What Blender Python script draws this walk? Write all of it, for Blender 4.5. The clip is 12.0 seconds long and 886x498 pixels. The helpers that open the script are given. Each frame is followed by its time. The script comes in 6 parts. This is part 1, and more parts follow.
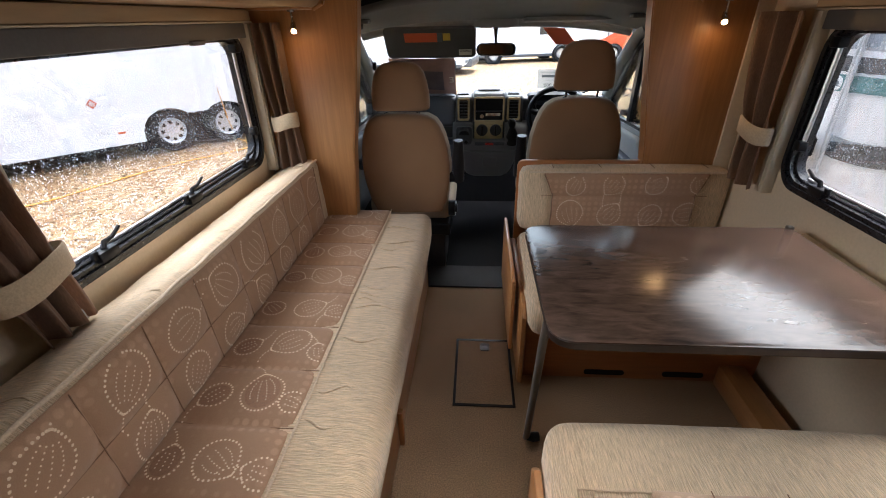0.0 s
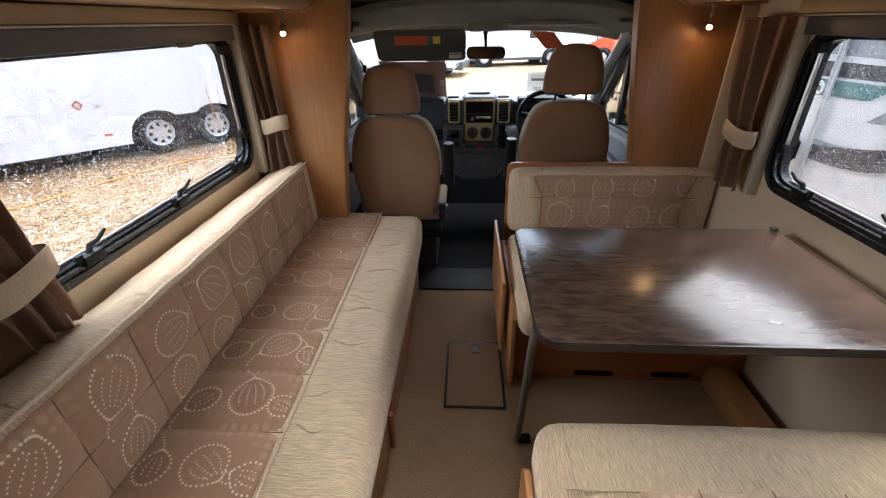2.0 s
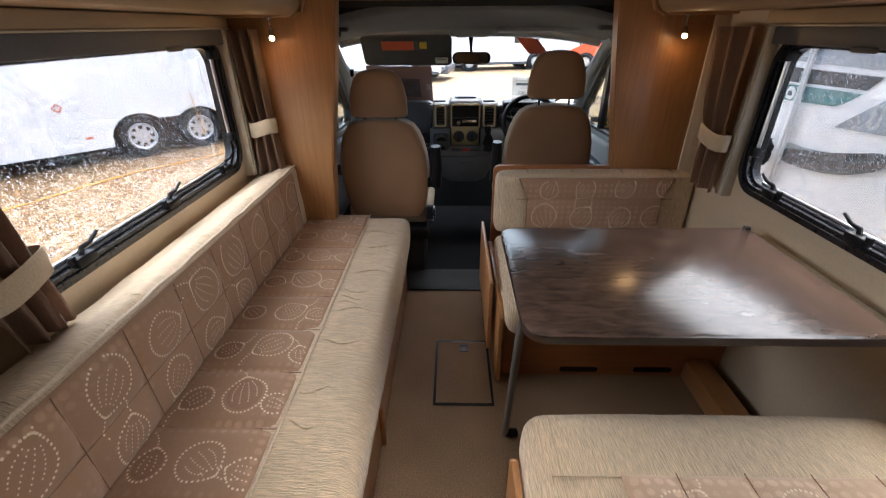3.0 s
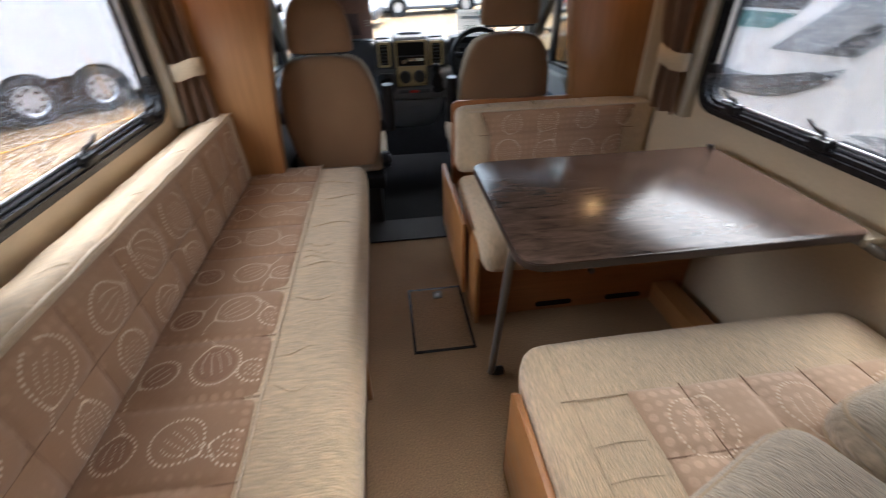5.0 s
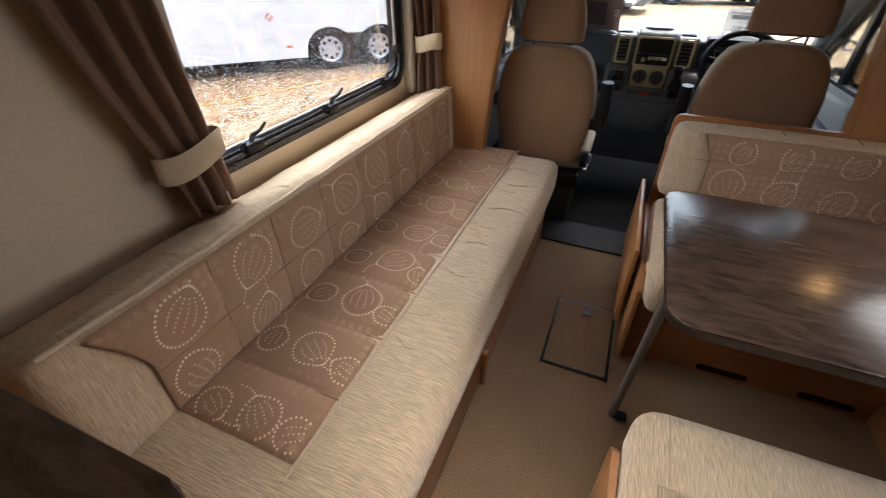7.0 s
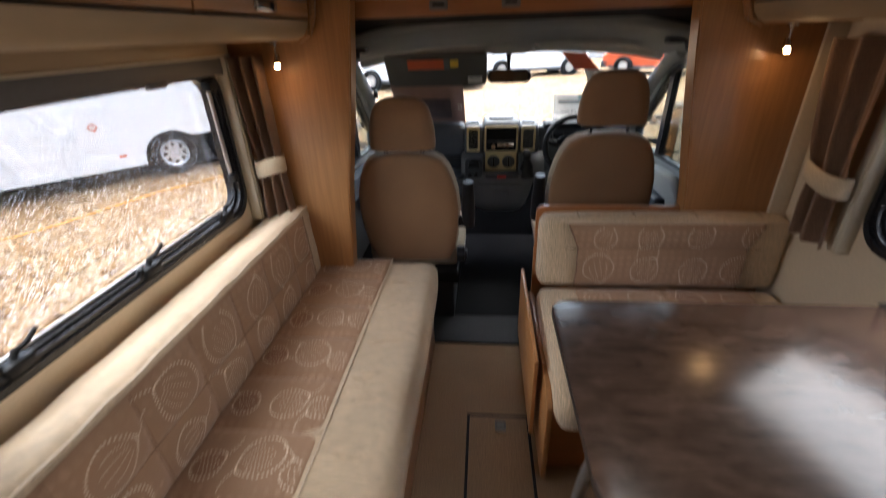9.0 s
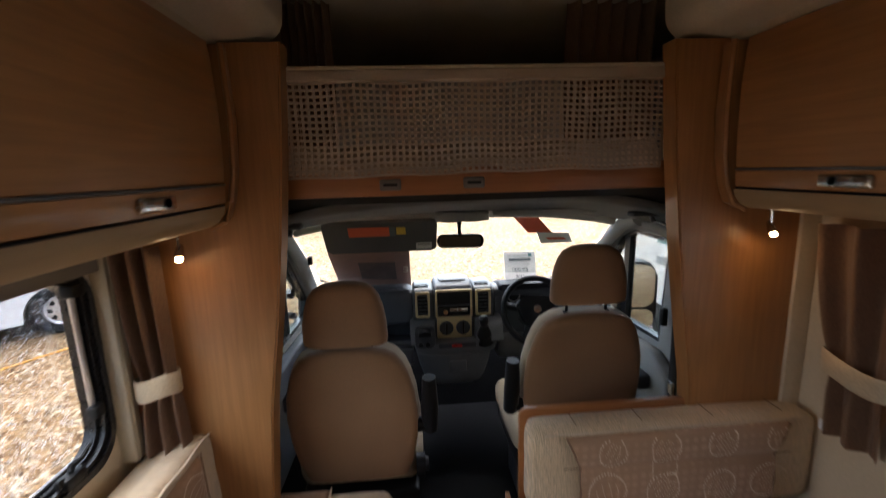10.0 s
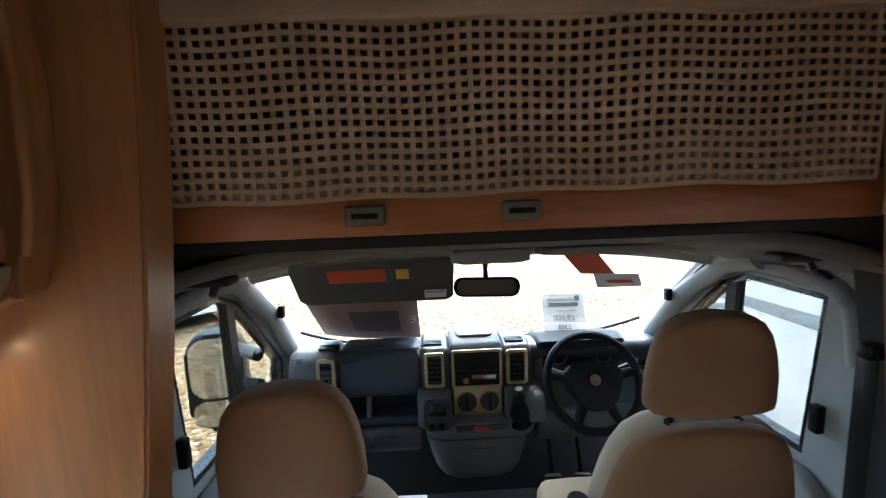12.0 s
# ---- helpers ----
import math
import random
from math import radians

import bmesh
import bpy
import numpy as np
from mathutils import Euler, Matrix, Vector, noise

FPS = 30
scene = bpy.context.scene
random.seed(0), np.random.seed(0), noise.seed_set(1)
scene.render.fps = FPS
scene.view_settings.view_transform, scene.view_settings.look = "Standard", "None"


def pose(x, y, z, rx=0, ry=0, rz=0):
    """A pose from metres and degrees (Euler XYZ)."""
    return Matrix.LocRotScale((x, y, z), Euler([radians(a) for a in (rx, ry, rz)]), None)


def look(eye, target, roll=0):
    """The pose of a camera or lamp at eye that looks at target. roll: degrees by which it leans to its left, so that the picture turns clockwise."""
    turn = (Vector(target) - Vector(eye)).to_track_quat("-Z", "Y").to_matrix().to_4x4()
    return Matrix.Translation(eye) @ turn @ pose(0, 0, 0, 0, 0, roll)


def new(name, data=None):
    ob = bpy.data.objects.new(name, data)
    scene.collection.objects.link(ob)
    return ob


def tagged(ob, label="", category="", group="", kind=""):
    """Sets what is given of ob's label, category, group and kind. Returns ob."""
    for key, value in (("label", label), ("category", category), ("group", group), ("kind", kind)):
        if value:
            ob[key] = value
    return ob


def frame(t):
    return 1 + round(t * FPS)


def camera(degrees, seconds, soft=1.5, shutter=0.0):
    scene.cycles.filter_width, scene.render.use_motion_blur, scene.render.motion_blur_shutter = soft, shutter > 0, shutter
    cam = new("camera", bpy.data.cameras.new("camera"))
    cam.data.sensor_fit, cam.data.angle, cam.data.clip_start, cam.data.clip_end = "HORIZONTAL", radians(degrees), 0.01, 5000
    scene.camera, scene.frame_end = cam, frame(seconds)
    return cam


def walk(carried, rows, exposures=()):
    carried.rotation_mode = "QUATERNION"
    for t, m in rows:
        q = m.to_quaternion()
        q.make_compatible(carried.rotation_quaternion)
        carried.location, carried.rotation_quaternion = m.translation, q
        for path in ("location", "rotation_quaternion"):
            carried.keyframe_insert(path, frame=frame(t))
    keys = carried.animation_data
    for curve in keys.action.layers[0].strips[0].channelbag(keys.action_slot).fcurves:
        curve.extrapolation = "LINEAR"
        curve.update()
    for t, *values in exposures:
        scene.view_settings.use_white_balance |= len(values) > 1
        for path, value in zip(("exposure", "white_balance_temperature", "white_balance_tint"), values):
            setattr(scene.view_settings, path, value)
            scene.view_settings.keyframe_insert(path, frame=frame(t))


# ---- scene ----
cam = camera(91.8, 12.0, 1.0, 0.5)
SKY, SPOT, DAY = 0.20, 0.12, 0.44
PATH = [
    (0, (-0.103, 0.232, 1.402), (-0.243, 1.988, 0.455), -1.3),
    (1, (-0.103, 0.235, 1.399), (-0.223, 1.998, 0.462), -0.9),
    (2, (-0.098, 0.229, 1.403), (-0.199, 1.993, 0.465), -0.9),
    (2.5, (-0.097, 0.211, 1.427), (-0.163, 1.996, 0.528), -0.1),
    (3, (-0.102, 0.188, 1.412), (-0.142, 1.961, 0.487), -0.4),
    (3.2, (-0.12, 0.199, 1.387), (-0.126, 1.945, 0.411), -0.3),
    (4.8, (-0.187, 0.238, 1.303), (0.127, 1.893, 0.225), -2.1),
    (5, (-0.202, 0.247, 1.318), (0.001, 1.905, 0.218), -1.3),
    (5.5, (-0.124, 0.246, 1.315), (-0.367, 1.866, 0.168), -0.3),
    (6, (-0.114, 0.211, 1.353), (-0.66, 1.73, 0.173), 2.0),
    (6.5, (-0.085, 0.248, 1.35), (-0.792, 1.719, 0.194), 1.2),
    (8.5, (-0.171, 0.369, 1.356), (-0.323, 1.993, 0.199), -3.8),
    (9, (-0.122, 0.574, 1.457), (-0.303, 2.35, 0.556), -2.1),
    (9.5, (-0.164, 0.762, 1.53), (-0.255, 2.662, 0.912), -1.7),
    (10, (-0.229, 1.007, 1.588), (-0.088, 2.969, 1.228), -1.7),
    (10.5, (-0.202, 1.179, 1.61), (-0.142, 3.161, 1.349), -1.7),
    (11, (-0.14, 1.343, 1.612), (-0.149, 3.322, 1.323), -0.4),
    (11.5, (-0.146, 1.504, 1.61), (-0.133, 3.486, 1.339), -1.6),
    (12, (-0.183, 1.654, 1.588), (-0.123, 3.634, 1.311), -2.1),
]
walk(cam, [(t, look(eye, target, roll)) for t, eye, target, roll in PATH], [(0, 3.65, 6000, 9.5), (5, 3.6, 5900, 9.5), (6.5, 3.65, 6150, 10.5), (8.5, 3.65, 6050, 10), (10, 3.35, 6000, 9.5), (11, 3.65, 5750, 6.5), (12, 3.8, 5400, 2)])

# ---- world, sun, lamps ----
world = bpy.data.worlds.new("overcast_sky")
scene.world = world
world.use_nodes = True
_wn = world.node_tree
_sky = _wn.nodes.new("ShaderNodeTexSky")
_sky.sky_type, _sky.sun_disc = "NISHITA", False
_sky.sun_elevation, _sky.sun_rotation = radians(73), radians(16)
_sky.dust_density, _sky.air_density, _sky.ozone_density = 6.0, 1.0, 0.6
_hsv = _wn.nodes.new("ShaderNodeHueSaturation")
_hsv.inputs["Saturation"].default_value = 0.7
_wn.links.new(_sky.outputs[0], _hsv.inputs["Color"])
_wn.links.new(_hsv.outputs[0], _wn.nodes["Background"].inputs[0])
_wn.nodes["Background"].inputs[1].default_value = SKY
sun = new("sun", bpy.data.lights.new("sun", "SUN"))
sun.data.energy, sun.data.angle, sun.data.color = 0.30, radians(50), (1.0, 0.98, 0.96)
sun.matrix_basis = look((0, 0, 0), (-0.08, -0.28, -0.95))
# sky light entering by the two side windows: x, middle y, width, share, spread, aim
for wx, wy, ww, share, wide, aim in ((-1.105, 1.58, 1.14, 0.85, 130, (-0.46, 1.58, 0.50)), (1.075, 1.30, 1.12, 0.95, 132, (0.25, 1.0, 0.50))):
    pane_light = new("window_daylight", bpy.data.lights.new("window_daylight", "AREA"))
    pane_light.data.shape, pane_light.data.size, pane_light.data.size_y = "RECTANGLE", ww, 0.34
    pane_light.data.energy, pane_light.data.color = DAY * share, (1.0, 0.965, 0.93)
    pane_light.data.spread = radians(wide)
    pane_light.matrix_basis = look((wx, wy, 1.04), aim)


# ---- materials ----
def nodes_of(name):
    m = bpy.data.materials.new(name)
    m.use_nodes = True
    t = m.node_tree
    return m, t, t.nodes["Principled BSDF"], t.links.new


def math_node(t, op, a, b=None):
    n = t.nodes.new("ShaderNodeMath")
    n.operation = op
    for i, v in enumerate((a, b)):
        if v is None:
            continue
        if hasattr(v, "is_output"):
            t.links.new(v, n.inputs[i])
        else:
            n.inputs[i].default_value = v
    return n.outputs[0]


def mix_colour(t, fac, a, b, mode="MIX"):
    n = t.nodes.new("ShaderNodeMix")
    n.data_type, n.blend_type = "RGBA", mode
    for sock, v in ((n.inputs[0], fac), (n.inputs[6], a), (n.inputs[7], b)):
        if hasattr(v, "is_output"):
            t.links.new(v, sock)
        elif isinstance(v, (int, float)):
            sock.default_value = v
        else:
            sock.default_value = (*v, 1)
    return n.outputs[2]


def noise_of(t, stretch, scale, detail=4.0, rough=0.55, distort=0.0):
    tc = t.nodes.new("ShaderNodeTexCoord")
    mp = t.nodes.new("ShaderNodeMapping")
    mp.inputs["Scale"].default_value = stretch
    t.links.new(tc.outputs["Object"], mp.inputs[0])
    n = t.nodes.new("ShaderNodeTexNoise")
    n.inputs["Scale"].default_value, n.inputs["Detail"].default_value = scale, detail
    n.inputs["Roughness"].default_value, n.inputs["Distortion"].default_value = rough, distort
    t.links.new(mp.outputs[0], n.inputs["Vector"])
    return n.outputs["Fac"]


def contrast(t, fac, lo, hi):
    n = t.nodes.new("ShaderNodeMapRange")
    n.inputs[1].default_value, n.inputs[2].default_value = lo, hi
    t.links.new(fac, n.inputs[0])
    return n.outputs[0]


def bump_of(t, bsdf, fac, strength, distance):
    b = t.nodes.new("ShaderNodeBump")
    b.inputs["Strength"].default_value, b.inputs["Distance"].default_value = strength, distance
    t.links.new(fac, b.inputs["Height"])
    t.links.new(b.outputs[0], bsdf.inputs["Normal"])


def surface(name, base, rough=0.5, metal=0.0, stretch=(1, 1, 1), scale=60.0, vary=0.15, large=0.08, bump=0.2, depth=0.001, coat=0.0, sheen=0.0, distort=0.0, lo=0.3, hi=0.7, spec=0.5):
    """Grain at one scale, slow patches at another, and relief from the grain."""
    m, t, b, link = nodes_of(name)
    fine = contrast(t, noise_of(t, stretch, scale, distort=distort), lo, hi)
    slow = contrast(t, noise_of(t, (1, 1, 1), 3.1, 2.0), 0.3, 0.7)
    dark = tuple(c * (1 - vary) for c in base)
    pale = tuple(min(1, c * (1 + vary)) for c in base)
    col = mix_colour(t, fine, dark, pale)
    col = mix_colour(t, slow, col, mix_colour(t, 1.0, col, (1 - large * 2,) * 3, "MULTIPLY"))
    link(col, b.inputs["Base Color"])
    r = math_node(t, "ADD", math_node(t, "MULTIPLY", fine, 0.12), rough - 0.06)
    link(r, b.inputs["Roughness"])
    b.inputs["Metallic"].default_value = metal
    b.inputs["Coat Weight"].default_value = coat
    b.inputs["Specular IOR Level"].default_value = spec
    b.inputs["Sheen Weight"].default_value = sheen
    if bump:
        bump_of(t, b, fine, bump, depth)
    return m


def glass_material(name, tint=(1, 1, 1)):
    m, t, b, link = nodes_of(name)
    t.nodes.remove(b)
    clear = t.nodes.new("ShaderNodeBsdfTransparent")
    clear.inputs[0].default_value = (*tint, 1)
    gloss = t.nodes.new("ShaderNodeBsdfGlossy")
    gloss.inputs["Roughness"].default_value = 0.02
    facing = t.nodes.new("ShaderNodeLayerWeight")
    fres = math_node(t, "ADD", math_node(t, "MULTIPLY", math_node(t, "POWER", facing.outputs["Facing"], 5.0), 0.9), 0.05)
    mx = t.nodes.new("ShaderNodeMixShader")
    link(fres, mx.inputs[0]), link(clear.outputs[0], mx.inputs[1]), link(gloss.outputs[0], mx.inputs[2])
    link(mx.outputs[0], t.nodes["Material Output"].inputs[0])
    return m


def drop_material():
    """Water drops: they pass the daylight behind them, brightened and scattered."""
    m, t, b, link = nodes_of("rain_water")
    t.nodes.remove(b)
    clear, soft = t.nodes.new("ShaderNodeBsdfTransparent"), t.nodes.new("ShaderNodeBsdfTranslucent")
    soft.inputs[0].default_value = (0.95, 0.97, 1.0, 1)
    mx = t.nodes.new("ShaderNodeMixShader")
    mx.inputs[0].default_value = 0.75
    link(clear.outputs[0], mx.inputs[1]), link(soft.outputs[0], mx.inputs[2])
    link(mx.outputs[0], t.nodes["Material Output"].inputs[0])
    return m


def glow_material(name, colour, strength):
    m, t, b, link = nodes_of(name)
    b.inputs["Emission Color"].default_value, b.inputs["Emission Strength"].default_value = (*colour, 1), strength
    return m


def gravel_material():
    m, t, b, link = nodes_of("gravel_stones")
    tc = t.nodes.new("ShaderNodeTexCoord")
    v = t.nodes.new("ShaderNodeTexVoronoi")
    v.inputs["Scale"].default_value = 27
    link(tc.outputs["Object"], v.inputs["Vector"])
    ramp = t.nodes.new("ShaderNodeValToRGB")
    e = ramp.color_ramp.elements
    e[0].position, e[0].color = 0.0, (0.055, 0.032, 0.018, 1)
    e[1].position, e[1].color = 1.0, (0.54, 0.45, 0.33, 1)
    for p, c in ((0.25, (0.20, 0.115, 0.055, 1)), (0.5, (0.30, 0.19, 0.095, 1)), (0.75, (0.22, 0.155, 0.095, 1))):
        e.new(p).color = c
    sep = t.nodes.new("ShaderNodeSeparateColor")
    link(v.outputs["Color"], sep.inputs[0])
    link(sep.outputs[0], ramp.inputs[0])
    slow = contrast(t, noise_of(t, (1, 1, 1), 0.7, 4.0), 0.3, 0.7)
    link(mix_colour(t, slow, ramp.outputs[0], mix_colour(t, 1.0, ramp.outputs[0], (0.8, 0.78, 0.75), "MULTIPLY")), b.inputs["Base Color"])
    b.inputs["Roughness"].default_value, b.inputs["Specular IOR Level"].default_value = 0.8, 0.1
    bump_of(t, b, math_node(t, "SUBTRACT", 1.0, v.outputs["Distance"]), 0.9, 0.02)
    return m


def patterned_fabric(name, pale):
    """Dusty rose-brown weave with faint round dots."""
    m, t, b, link = nodes_of(name)
    tc = t.nodes.new("ShaderNodeTexCoord")
    v = t.nodes.new("ShaderNodeTexVoronoi")
    v.inputs["Scale"].default_value, v.inputs["Randomness"].default_value = 36, 0.12
    link(tc.outputs["Object"], v.inputs["Vector"])
    dots = contrast(t, v.outputs["Distance"], 0.30, 0.42)
    fine = contrast(t, noise_of(t, (1, 1, 1), 420, 3.0), 0.3, 0.7)
    slow = contrast(t, noise_of(t, (1, 1, 1), 7.0, 3.0), 0.35, 0.65)
    col = mix_colour(t, dots, (0.50, 0.300, 0.190), (0.385, 0.218, 0.130))
    col = mix_colour(t, slow, col, (0.38, 0.214, 0.126))
    col = mix_colour(t, fine, mix_colour(t, 1.0, col, (0.84,) * 3, "MULTIPLY"), col)
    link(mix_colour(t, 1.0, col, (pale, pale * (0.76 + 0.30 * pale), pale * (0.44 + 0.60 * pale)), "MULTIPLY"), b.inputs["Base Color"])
    b.inputs["Roughness"].default_value, b.inputs["Sheen Weight"].default_value = 0.85, 0.25
    bump_of(t, b, fine, 0.25, 0.0008)
    return m


def walnut_top():
    m, t, b, link = nodes_of("dark_walnut_laminate")
    swirl = contrast(t, noise_of(t, (4, 15, 4), 2.4, 3.0, 0.5, 0.9), 0.25, 0.75)
    fine = contrast(t, noise_of(t, (18, 90, 18), 3.0, 2.0, 0.5, 0.4), 0.3, 0.7)
    col = mix_colour(t, swirl, (0.024, 0.014, 0.010), (0.105, 0.064, 0.045))
    col = mix_colour(t, fine, mix_colour(t, 1.0, col, (0.82,) * 3, "MULTIPLY"), col)
    link(col, b.inputs["Base Color"])
    b.inputs["Roughness"].default_value, b.inputs["Specular IOR Level"].default_value = 0.24, 0.32
    b.inputs["Coat Weight"].default_value, b.inputs["Coat Roughness"].default_value = 0.1, 0.2
    bump_of(t, b, fine, 0.03, 0.0003)
    return m


